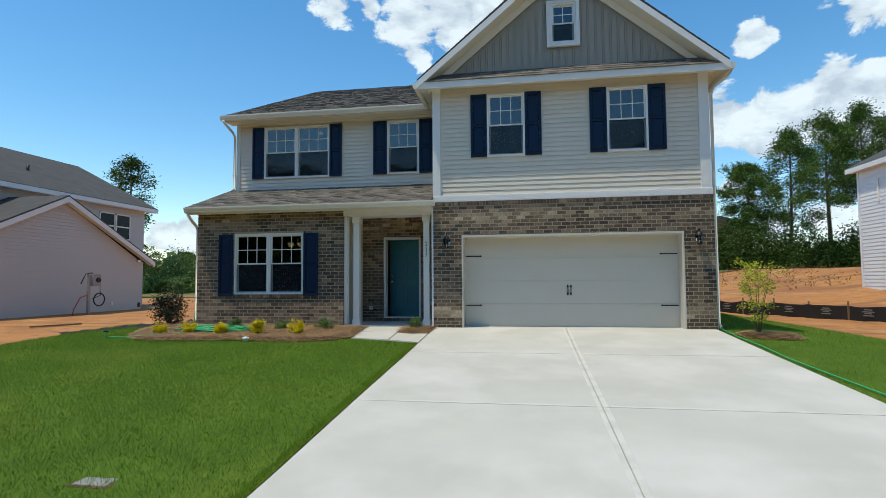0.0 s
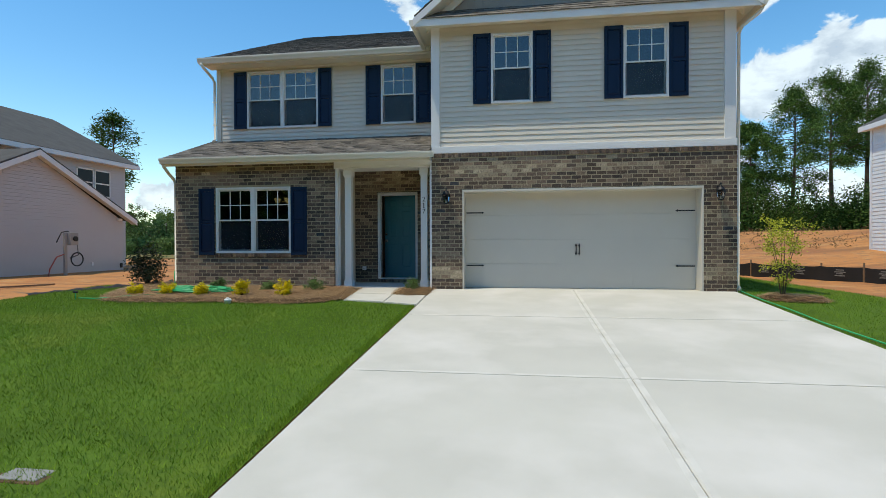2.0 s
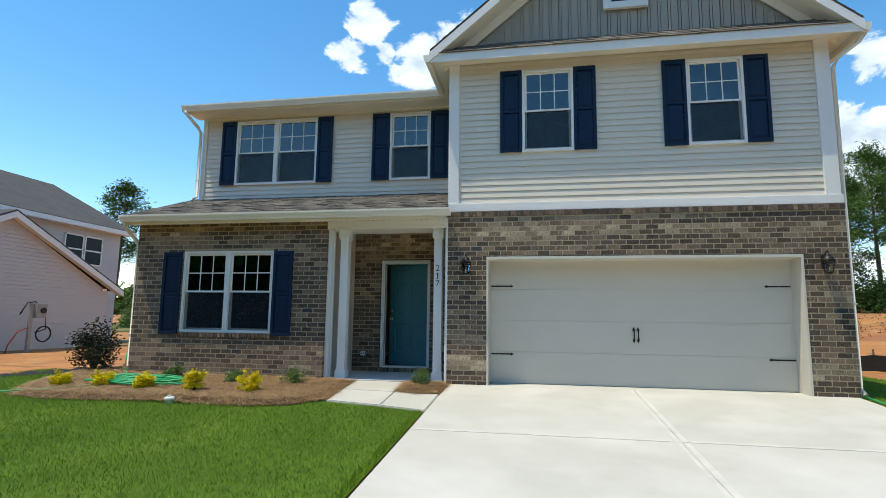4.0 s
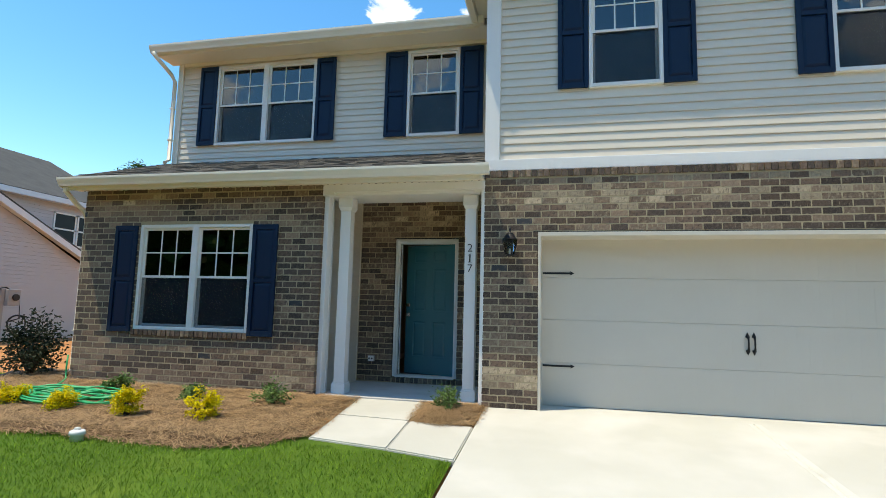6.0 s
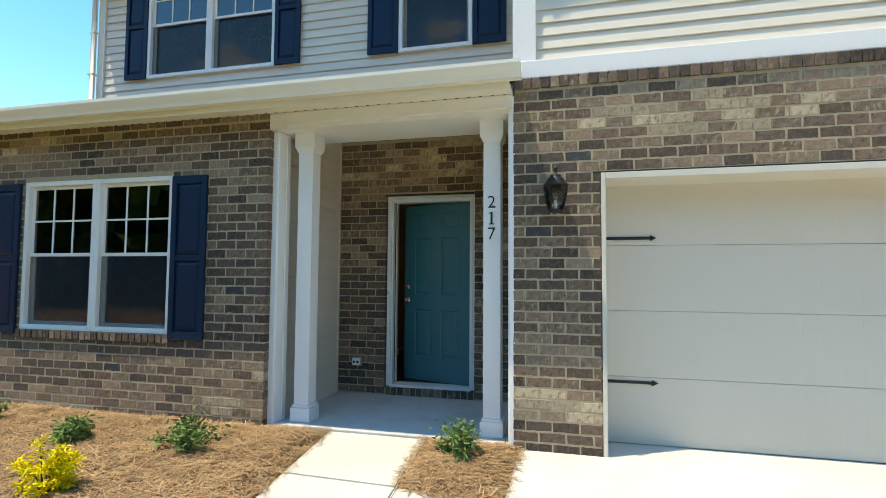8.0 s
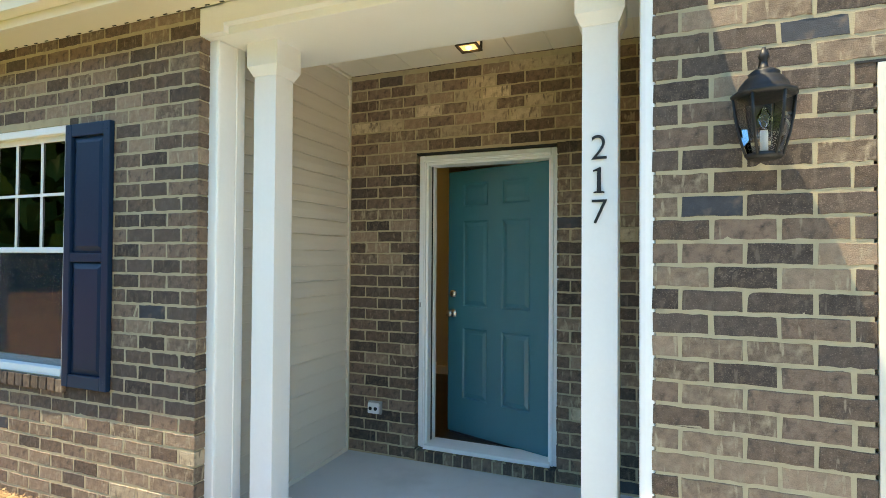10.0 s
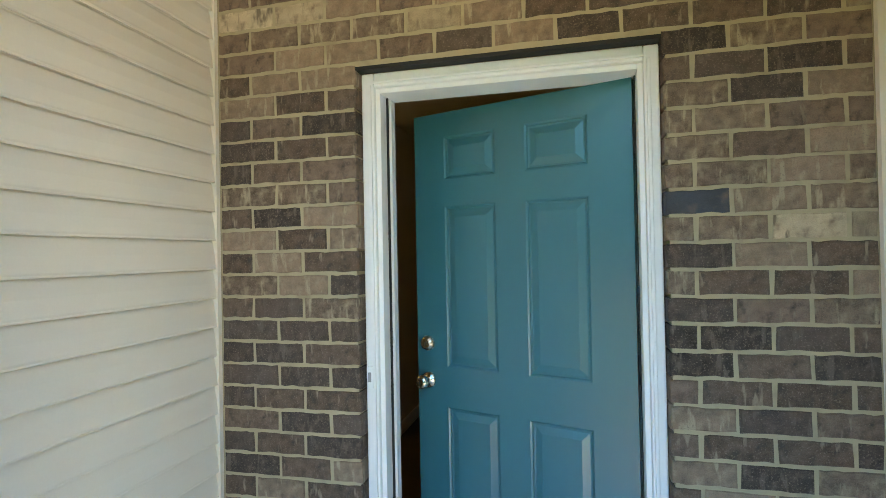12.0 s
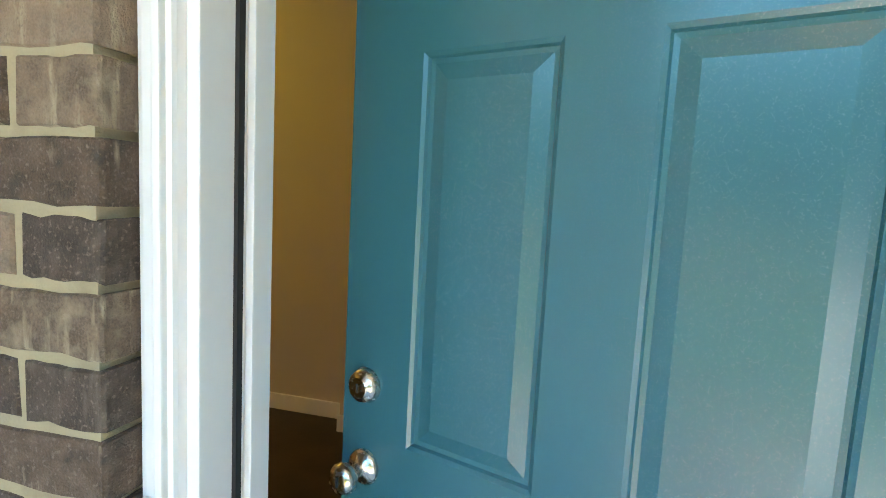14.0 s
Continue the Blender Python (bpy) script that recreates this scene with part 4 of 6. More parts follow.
# outlet box
ob_ = thing("outlet_box", "clear weatherproof outlet cover on the porch brick", "outlet")
part("box", boxes((-1.905, -1.795, YB - 0.03, YB - 0.002, 0.335, 0.43), bevel=0.006), M_grey, ob_)
part("cover", boxes((-1.898, -1.802, YB - 0.055, YB - 0.03, 0.342, 0.423), bevel=0.012), M_rsiding, ob_, "translucent pale cover")
for dx in (-0.022, 0.022):
    part("socket", lathe(bmesh.new(), [(0.014, 0), (0.014, 0.003)], 12, m=pose(-1.85 + dx, YB - 0.055, 0.382) @ OUT), M_dark, ob_)

# ---- house numbers ----
for ch, z in (("2", 1.962), ("1", 1.820), ("7", 1.690)):
    cu = bpy.data.curves.new("digit", "FONT")
    cu.body, cu.size, cu.extrude, cu.align_x, cu.offset = ch, 0.152, 0.004, "CENTER", -0.0018
    tmp = bpy.data.objects.new("digit_tmp", cu)
    scene.collection.objects.link(tmp)
    dg = bpy.context.evaluated_depsgraph_get()
    me = bpy.data.meshes.new_from_object(tmp.evaluated_get(dg))
    bpy.data.objects.remove(tmp)
    me.materials.clear()
    me.materials.append(M_black)
    if ch == "1":
        bm = prism(bmesh.new(), [(-0.022, 0.0), (0.022, 0.0), (0.022, 0.005), (0.008, 0.008), (0.008, 0.108), (0.002, 0.108), (-0.024, 0.097), (-0.024, 0.091), (-0.008, 0.094), (-0.008, 0.008), (-0.022, 0.005)], "z", -0.004, 0.004)
        me = mesh_of("digit", bm, M_black)
    d = tagged(new("house_number", me), "black numeral %s on the white porch column" % ch, "house number", "house numbers")
    d.matrix_basis = pose(-0.09, 0.196, z - 0.016, 90, 0, 0)

# ---- wall lanterns ----


def lantern(x):
    t = thing("wall_lantern", "black coach lantern with clear glass on the brick", "wall lantern", group="garage lanterns")
    t.location = (x, 0, 1.865)
    t.scale = (0.84, 0.84, 0.84)
    part("back_plate", boxes((-0.05, 0.05, -0.02, 0.0, 0.10, 0.34), bevel=0.008), M_black, t)
    part("arm", tube(bmesh.new(), [(0, -0.015, 0.30), (0, -0.06, 0.36), (0, -0.12, 0.40), (0, -0.15, 0.385), (0, -0.152, 0.36)], 0.009, 8), M_black, t)
    cy = -0.152
    six = [(math.cos(i * math.pi / 3), math.sin(i * math.pi / 3)) for i in range(6)]
    part("roof", lathe(bmesh.new(), [(0.104, 0.226), (0.116, 0.234), (0.116, 0.243), (0.094, 0.252), (0.086, 0.275), (0.066, 0.302), (0.052, 0.312), (0.056, 0.322), (0.040, 0.334), (0.016, 0.344), (0.012, 0.372), (0.020, 0.384), (0.018, 0.398), (0.006, 0.425)], 12, (0, cy, 0)), M_black, t)
    for cx, sy in six:
        part("rib", tube(bmesh.new(), [(cx * 0.062, cy + sy * 0.062, 0.0), (cx * 0.085, cy + sy * 0.085, 0.08), (cx * 0.100, cy + sy * 0.100, 0.16), (cx * 0.106, cy + sy * 0.106, 0.232)], 0.0055, 6), M_black, t)
    part("base_ring", lathe(bmesh.new(), [(0.058, -0.012), (0.068, 0.0), (0.062, 0.012)], 6, (0, cy, 0)), M_black, t)
    bm = bmesh.new()
    levels_ = ((0.058, 0.012), (0.081, 0.08), (0.096, 0.16), (0.102, 0.228))
    for (a, b), (c, d) in zip(six, six[1:] + six[:1]):
        for (r0, z0), (r1, z1) in zip(levels_, levels_[1:]):
            bm.faces.new([bm.verts.new(v) for v in ((a * r0, cy + b * r0, z0), (c * r0, cy + d * r0, z0), (c * r1, cy + d * r1, z1), (a * r1, cy + b * r1, z1))])
    g = part("glass", bm, M_lampglass, t, "clear glass panes")
    g.visible_shadow = False
    part("socket", lathe(bmesh.new(), [(0.014, 0.0), (0.014, 0.09)], 10, (0, cy, 0.01)), M_white, t)
    part("bulb", lathe(bmesh.new(), [(0.012, 0.0), (0.022, 0.03), (0.026, 0.055), (0.008, 0.09)], 10, (0, cy, 0.10)), M_lampglass, t)
    return t


lan = lantern(0.46)
copy_thing(lan, pose(6.06, 0, 1.865))

# ---- shutters ----


def shutter(w, h, label, group):
    t = thing("shutter", label, "shutter", group=group)
    s = 0.055
    part("frame", boxes((0, s, -0.03, 0, 0, h), (w - s, w, -0.03, 0, 0, h), (s, w - s, -0.029, 0, 0, s + 0.02), (s, w - s, -0.029, 0, h - s - 0.02, h), (s, w - s, -0.029, 0, h * 0.475, h * 0.475 + s), bevel=0.005), M_navy, t)
    for a, b in ((s + 0.02, h * 0.475), (h * 0.475 + s, h - s - 0.02)):
        bm = bmesh.new()
        steps = [(0.002, -0.008), (0.012, -0.012), (0.040, -0.022), (0.045, -0.022)]
        rings = [[bm.verts.new((x, y, z)) for x, z in ((s + q, a + q), (w - s - q, a + q), (w - s - q, b - q), (s + q, b - q))] for q, y in steps]
        for r, u in zip(rings, rings[1:]):
            for k in range(4):
                bm.faces.new((r[k], r[(k + 1) % 4], u[(k + 1) % 4], u[k]))
        bm.faces.new(rings[-1])
        bmesh.ops.recalc_face_normals(bm, faces=bm.faces)
        part("raised_panel", bm, M_navy, t)
    for z in (0.05, h - 0.05):
        for x in (0.025, w - 0.025):
            part("screw", lathe(bmesh.new(), [(0.006, 0), (0.004, 0.003)], 8, m=pose(x, -0.03, z) @ OUT), M_navy, t)
    return t


sh = shutter(0.385, 1.555, "navy raised-panel shutter fixed to the brick", "downstairs shutters")
sh.location = (-5.425, -0.003, 0.748)
copy_thing(sh, pose(-3.145, -0.003, 0.748))
sh = shutter(0.358, 1.49, "navy raised-panel shutter on beige siding", "upstairs shutters")
sh.location = (-5.424, YU - 0.01, 4.033)
copy_thing(sh, pose(-3.102, YU - 0.01, 4.033))
sh2 = shutter(0.388, 1.49, "navy raised-panel shutter beside the single upstairs window", "upstairs shutters")
sh2.location = (-1.832, YU - 0.01, 4.033)
copy_thing(sh2, pose(-0.535, YU - 0.01, 4.033))
sh3 = shutter(0.385, 1.52, "navy raised-panel shutter over the garage", "shutters over the garage")
sh3.location = (1.04, 0.058, 4.035)
for x in (2.325, 3.81, 5.105):
    copy_thing(sh3, pose(x, 0.058, 4.035))

# ---- downspouts ----


def spout(points, label):
    t = thing("downspout", label, "downspout")
    part("pipe", tube(bmesh.new(), points, 0.036, 8), M_cream, t)
    for z in (0.35, 0.75):
        a, b = Vector(points[-3]), Vector(points[-2])
        c = a.lerp(b, z)
        part("strap", boxes((c.x - 0.042, c.x + 0.042, c.y - 0.04, c.y + 0.04, c.z - 0.012, c.z + 0.012)), M_cream, t)
    return t


spout([(-6.10, -0.31, 2.86), (-6.12, -0.29, 2.80), (-6.13, -0.10, 2.66), (-6.12, 0.06, 2.55), (-6.11, 0.12, 2.45), (-6.11, 0.12, 0.15), (-6.20, 0.08, 0.04)], "cream downspout at the front room's corner")
spout([(-6.06, 1.09, 5.65), (-6.03, 1.12, 5.57), (-5.97, 1.46, 5.38), (-5.955, 1.55, 5.28), (-5.955, 1.55, 3.78), (-5.955, 1.45, 3.70)], "cream downspout beside the upper wall")
spout([(6.80, -0.22, 5.66), (6.74, -0.18, 5.55), (6.50, -0.02, 5.38), (6.475, 0.10, 5.25), (6.475, 0.12, 0.12), (6.49, 0.02, 0.03)], "cream downspout at the garage corner")

# ---- siding planks, shingles and bricks ----
LAP = 0.1105


def plank_mesh(length):
    """One lap of siding, its foot proud of its head, with a rolled lower edge."""
    bm = bmesh.new()
    prof = [(0.0, 0.011), (-0.0135, 0.011), (-0.0150, -0.002), (-0.0178, -0.002), (-0.0185, 0.004), (-0.017, 0.010), (-0.012, LAP * 0.5), (-0.003, LAP * 0.94), (0.0, LAP)]
    a, b = [bm.verts.new((0, y, z)) for y, z in prof], [bm.verts.new((length, y, z)) for y, z in prof]
    for i in range(len(prof) - 1):
        bm.faces.new((a[i], b[i], b[i + 1], a[i + 1]))
    bm.faces.new(a)
    bm.faces.new(b[::-1])
    bmesh.ops.recalc_face_normals(bm, faces=bm.faces)
    return bm


PLANKS = {}


def clad(wall, x0, x1, z0, z1, holes, place, mat=M_siding):
    """Lays planks over a wall; place(x, z) gives each one's pose."""
    k = 0
    z = z0
    while z < z1 - 0.03:
        top = min(z + LAP, z1)
        mid = (z + top) / 2
        for a, b in spans(x0, x1, [h[:2] for h in holes if h[2] - 0.03 < mid < h[3] + 0.03]):
            key = (round(b - a, 3), mat.name)
            if key not in PLANKS:
                PLANKS[key] = mesh_of("siding_plank", plank_mesh(b - a), mat)
            ob = new("siding_plank", PLANKS[key])
            ob.parent = wall
            ob.matrix_basis = place(a, z) @ Matrix.Diagonal((1, 1, (top - z) / LAP, 1))
        z += LAP
        k += 1


clad(w_up, -5.82, PR - 0.005, 3.58, 5.57, WIN_UP, lambda x, z: pose(x, YU + 0.03, z))
clad(w_gup, 0.29, 6.20, 3.125, 5.745, WIN_GAR, lambda x, z: pose(x, 0.085, z))
clad(bpy.data.objects["wall_porch_left"], 0.26, YB, 0.03, 2.92, [], lambda x, z: pose(BR + 0.002, x, z, 0, 0, 90))
clad(bpy.data.objects["wall_garage_side"], -YB, -0.10, 0.03, 2.92, [], lambda x, z: pose(PR + 0.012, -x, z, 0, 0, -90))
solid("inner_corner_trim", boxes((BR + 0.004, BR + 0.026, YB - 0.022, YB - 0.001, 0.02, 2.92)), M_siding, "beige corner bead between siding and brick", "trim", "structure")
solid("inner_corner_trim_right", boxes((PR - 0.026, PR + 0.011, YB - 0.022, YB - 0.001, 0.02, 2.92)), M_siding, "beige corner bead between siding and brick", "trim", "structure")
solid("porch_base_trim", boxes((BR + 0.003, BR + 0.03, 0.26, YB - 0.02, 0.02, 0.05)), M_siding, "beige starter strip over the slab", "trim", "structure")

# gable boards and battens
x = 0.45
while x < 6.15:
    h = 5.9 + (2.97 - abs(x + 0.09 - GAB_X)) * PITCH - 0.1
    for a, b in spans(6.02, h, [(6.6, 7.69)] if 2.76 < x < 3.58 else []):
        part("board", boxes((x, x + 0.112, 0.096, 0.122, a, b)), M_gable, w_gab)
        part("batten", boxes((x + 0.124, x + 0.158, 0.088, 0.122, a, b)), M_gable, w_gab)
    x += 0.170

# shingles
rng = random.Random(7)


def shingles(roof, p0, along, up, length, height, name="shingles", tab=0.26, expo=0.15, clip=None):
    """Courses of laminated tabs on a slope, joined into one mesh."""
    along, up = Vector(along).normalized(), Vector(up).normalized()
    n = along.cross(up)
    if n.z < 0:
        n = -n
    vs, fs = [], []
    r = 0
    while r * expo < height - 0.02:
        u = -rng.random() * tab
        while u < length:
            w = tab * rng.uniform(0.45, 1.15)
            a, b = max(0, u), min(length, u + w)
            u += w
            if b - a < 0.02:
                continue
            lift = rng.choice((0.010, 0.010, 0.017))
            v0, v1 = r * expo - rng.uniform(0, 0.006), min(height, (r + 1) * expo + 0.02)
            if clip and not clip(p0 + along * ((a + b) / 2) + up * v0):
                continue
            i = len(vs)
            for q in ((a, v0, 0.001), (b, v0, 0.001), (b, v0, lift), (a, v0, lift), (b, v1, 0.002), (a, v1, 0.002)):
                vs.append(p0 + along * q[0] + up * q[1] + n * q[2])
            fs += [(i, i + 1, i + 2, i + 3), (i + 3, i + 2, i + 4, i + 5), (i, i + 3, i + 5), (i + 1, i + 4, i + 2)]
        r += 1
    me = bpy.data.meshes.new(name)
    me.from_pydata(vs, [], fs)
    me.materials.append(M_shingle)
    ob = new(name, me)
    ob.parent = roof
    return tagged(ob, "grey-brown laminated shingle tabs", kind="stuff")


shingles(r_porch, Vector((-6.15, P_EY - 0.02, P_EZ - 0.005)), (1, 0, 0), (0, YU + 0.03 - P_EY, P_TZ - P_EZ), 6.27, 2.33)
shingles(r_main, Vector((-6.13, EAVE_Y - 0.02, EAVE_Z - 0.005)), (1, 0, 0), (0, RIDGE_Y - EAVE_Y, RIDGE_Z - EAVE_Z), 8.4, 7.55)
shingles(r_pent, Vector((GAB_X - GE + 0.15, GFY - 0.02, 5.812)), (1, 0, 0), (0, 0.42, 0.32), 2 * GE - 0.3, 0.5)
for sgn in (-1, 1):
    shingles(r_gab, Vector((GAB_X + sgn * GE, GFY - 0.03, GEZ)), (0, 1, 0), (-sgn, 0, PITCH), 3.4, 4.5)

# bricks
BD = 0.09
BRICKS = {}


def brick_mesh(length, height, mat_i, kind):
    key = (round(length, 2), round(height, 3), mat_i, kind)
    if key in BRICKS:
        return BRICKS[key]
    r = random.Random(hash(key[:2]) % 1000 + kind * 17)
    bm = bmesh.new()
    c = 0.003
    L, Hh = length / 2, height / 2

    def j(s=0.0024):
        return r.uniform(-s, s)
    cut = (-1, -0.8, -0.5, -0.22, 0.1, 0.42, 0.75, 1) if length > 0.1 else (-1, 1)
    ring = [(q, -1) for q in cut] + [(q, 1) for q in cut[::-1]]
    nr_ = len(ring)
    edge = [(j(0.0022), j(0.0027)) for _ in ring]
    fr = [bm.verts.new((sx * (L - c) + ex, j(0.0013), sz * (Hh - c) + ez)) for (sx, sz), (ex, ez) in zip(ring, edge)]
    ed = [bm.verts.new((sx * L + ex, c + 0.001, sz * Hh + ez)) for (sx, sz), (ex, ez) in zip(ring, edge)]
    bk = [bm.verts.new((sx * L, BD, sz * Hh)) for sx, sz in ring]
    bm.faces.new(fr)
    for a, b in ((fr, ed), (ed, bk)):
        for k in range(nr_):
            bm.faces.new((a[k], b[k], b[(k + 1) % nr_], a[(k + 1) % nr_]))
    bmesh.ops.recalc_face_normals(bm, faces=bm.faces)
    BRICKS[key] = mesh_of("brick", bm, BRICK_MATS[mat_i])
    return BRICKS[key]


def pick(x, z, seed, pale):
    """Which of the five clays a brick is: pale ones gather in drifts."""
    v = noise.noise(Vector((x * 0.55 + seed, z * 2.6, seed))) * 0.55 + pale(x, z) + brng.uniform(-0.38, 0.38)
    if v > 0.50:
        return 3
    if v > 0.18:
        return 2
    if v > -0.16:
        return 1
    return 4 if brng.random() < 0.04 else 0


def lay(wall, x0, x1, y, z0, z1, holes, phase, seed, pale, single):
    """Running bond on a wall that faces -y. single(x, z): whether a brick is an object of its own."""
    JT = 0.0115
    vs, fs, mi = [], [], []
    k = 0
    z = z0
    while z < z1 - 0.03:
        h = min(COURSE, z1 - z) - JT
        mid = z + COURSE / 2
        for a, b in spans(x0, x1, [q[:2] for q in holes if q[2] < mid < q[3]]):
            off = phase + (LONG / 2 if k % 2 else 0)
            n = math.floor((a - off) / LONG) + 1
            cuts = [a - JT / 2]
            while off + n * LONG < b - 0.045:
                if off + n * LONG > a + 0.045:
                    cuts.append(off + n * LONG)
                n += 1
            cuts.append(b + JT / 2)
            for p, q in zip(cuts, cuts[1:]):
                p, q = p + JT / 2, q - JT / 2
                xm, zm = (p + q) / 2, mid
                m = pick(xm, zm, seed, pale)
                me = brick_mesh(q - p, h, m, brng.randrange(5))
                yy = y + brng.uniform(-0.0018, 0.0006)
                if single(xm, zm):
                    ob = new("brick", me)
                    ob.parent = wall
                    ob.location = (xm, yy, zm)
                    if brng.random() < 0.5:
                        ob.rotation_euler = (0, math.pi * 0 + brng.uniform(-0.004, 0.004), 0)
                else:
                    i = len(vs)
                    vs += [(xm + v.co.x, yy + v.co.y, zm + v.co.z) for v in me.vertices]
                    for f in me.polygons:
                        fs.append([i + t for t in f.vertices])
                        mi.append(m)
        z += COURSE
        k += 1
    if fs:
        me = bpy.data.meshes.new("bricks")
        me.from_pydata(vs, [], fs)
        for m in BRICK_MATS:
            me.materials.append(m)
        me.polygons.foreach_set("material_index", mi)
        ob = new("bricks", me)
        ob.parent = wall
        tagged(ob, "brown mixed bricks in running bond", kind="stuff")


def rowlock(wall, x0, x1, y, z0, h, seed, pitch=0.0745):
    n = round((x1 - x0) / pitch)
    p = (x1 - x0) / n
    for i in range(n):
        me = brick_mesh(p - 0.0105, h - 0.006, brng.choice((0, 0, 1, 1, 2)), brng.randrange(3))
        ob = new("brick", me)
        ob.parent = wall
        ob.location = (x0 + (i + 0.5) * p, y + brng.uniform(-0.001, 0.002), z0 + h / 2)




def porch_drift(x, z):
    """Pale bricks gather high beside the door's latch side, over its head and low on its hinge side."""
    if z > 2.3:
        return 0.15
    if x < -1.5:
        return 0.24 if z > 1.75 else 0.04 if z > 1.4 else -0.22 if z > 0.85 else 0.06
    return -0.10 if z > 1.15 else 0.26 if z > 0.72 else 0.0


brng = random.Random(11)
noise.seed_set(3)
lay(w_porch, BR + 0.03, PR - 0.028, YB, 0.028, 2.944, [(DOOR[0] + 0.0, DOOR[1], 0.03, DOOR[3] + 0.012)], -2.059 - LONG / 2, 1.3,
    porch_drift, lambda x, z: True)
rowlock(w_porch, DOOR[0] + 0.005, DOOR[1] - 0.005, YB - 0.004, 0.022, 0.082, 2)
lay(w_left, BL, BR, 0.0, -0.10, 2.855, [(WIN_LOW[0][0], WIN_LOW[1][1], 0.71, 2.32)], 0.05, 4.1,
    lambda x, z: (0.20 if z > 2.35 else 0) + (0.13 if z < 0.62 else -0.14), lambda x, z: x > -4.45)
rowlock(w_left, WIN_LOW[0][0] - 0.02, WIN_LOW[1][1] + 0.02, -0.028, 0.706, 0.082, 3)
lay(w_gar, PR, GR, 0.0, -0.105, 2.872, [(GDOOR[0], GDOOR[1], -0.2, GDOOR[3] + 0.008)], 0.11, 8.2,
    lambda x, z: (0.46 if 2.53 < z < 2.72 else 0.52 if 0.25 < z < 0.46 else 0.02), lambda x, z: x < 3.1)
rowlock(w_gar, PR, GR, -0.018, 2.877, 0.092, 5)

# ---- ground ----
bm = bmesh.new()
xs = [-400, -120, -60, -35, -25, -18, -14, -11, -9, -7, -6.2, -3, -1.3, 0.1, 3.2, 6.5, 7.2, 8, 9, 10, 11, 12, 13, 14, 15, 17, 19, 21, 24, 28, 34, 42, 70, 130, 400]
ys = [-400, -120, -60, -40, -25, -18, -14, -12.4, -8.3, -6, -4, -2.9, -1.0, 0.6, 2, 4, 6, 8, 10, 12, 14, 16, 18, 20, 22, 24, 26, 28, 31, 34, 38, 45, 70, 130, 400]


def ground_z(x, y):
    z = lvl(x, y) - 0.06
    if y > 25 and x < 6:
        z += min(1.2, (y - 25) * 0.06)
    return z


grid = [[bm.verts.new((x, y, ground_z(x, y))) for x in xs] for y in ys]
for i in range(len(ys) - 1):
    for j in range(len(xs) - 1):
        bm.faces.new((grid[i][j], grid[i][j + 1], grid[i + 1][j + 1], grid[i + 1][j]))
bmesh.ops.recalc_face_normals(bm, faces=bm.faces)
for f in bm.faces:
    f.smooth = True
solid("ground", bm, M_clay, "orange clay ground of the building site", "ground", "structure")

bm = bmesh.new()


def strip(bm, xa, xb, ya, yb, dz, nx=8, ny=16, cut=None):
    g = [[(xa + (xb - xa) * j / nx, ya + (yb - ya) * i / ny) for j in range(nx + 1)] for i in range(ny + 1)]
    vs = [[bm.verts.new((x, y, lvl(x, y) + dz)) for x, y in r] for r in g]
    for i in range(ny):
        for j in range(nx):
            if cut and cut((g[i][j][0] + g[i + 1][j + 1][0]) / 2, (g[i][j][1] + g[i + 1][j + 1][1]) / 2):
                continue
            bm.faces.new((vs[i][j], vs[i][j + 1], vs[i + 1][j + 1], vs[i + 1][j]))


strip(bm, -8.2, DX0 - 0.028, -16, 0.4, -0.022, 30, 40, lambda x, y: x > -1.6 and y > -1.75)
strip(bm, DX1 + 0.02, 9.3, -16, 6.0, -0.022, 12, 40)
strip(bm, 6.5, 9.3, 6.0, 12.0, -0.022, 12, 10)
# unseen strip behind the camera, added so the lower windows reflect green instead of clay
strip(bm, -40, 40, -64, -25, -0.022, 16, 8)
bmesh.ops.recalc_face_normals(bm, faces=bm.faces)
solid("lawn", bm, M_lawn, "green mown front lawn and an added unseen strip beyond", "lawn", "structure")
bm = bmesh.new()
for x0_, x1_, y0_, y1_, nx in ((9.0, 42.0, 26.0, 34.0, 14), (-34, 6, 24, 40, 20)):
    for i in range(nx):
        xa, xb = x0_ + (x1_ - x0_) * i / nx, x0_ + (x1_ - x0_) * (i + 1) / nx
        bm.faces.new([bm.verts.new((x, y, ground_z(x, y) + 0.05)) for x, y in ((xa, y0_), (xb, y0_), (xb, y1_), (xa, y1_))])
solid("scrub_field", bm, M_scrub, "straw and weeds over clay at the wood's edge", "field", "structure")


def bulk(name, verts, faces, mat, label, category="", parent=None, kind="stuff"):
    me = bpy.data.meshes.new(name)
    me.from_pydata(verts, [], faces)
    me.materials.append(mat)
    ob = new(name, me)
    if parent:
        ob.parent = parent
        return tagged(ob, label, kind=kind) if kind else ob
    return tagged(ob, label, category, kind=kind)


# grass blades
grng = np.random.default_rng(5)


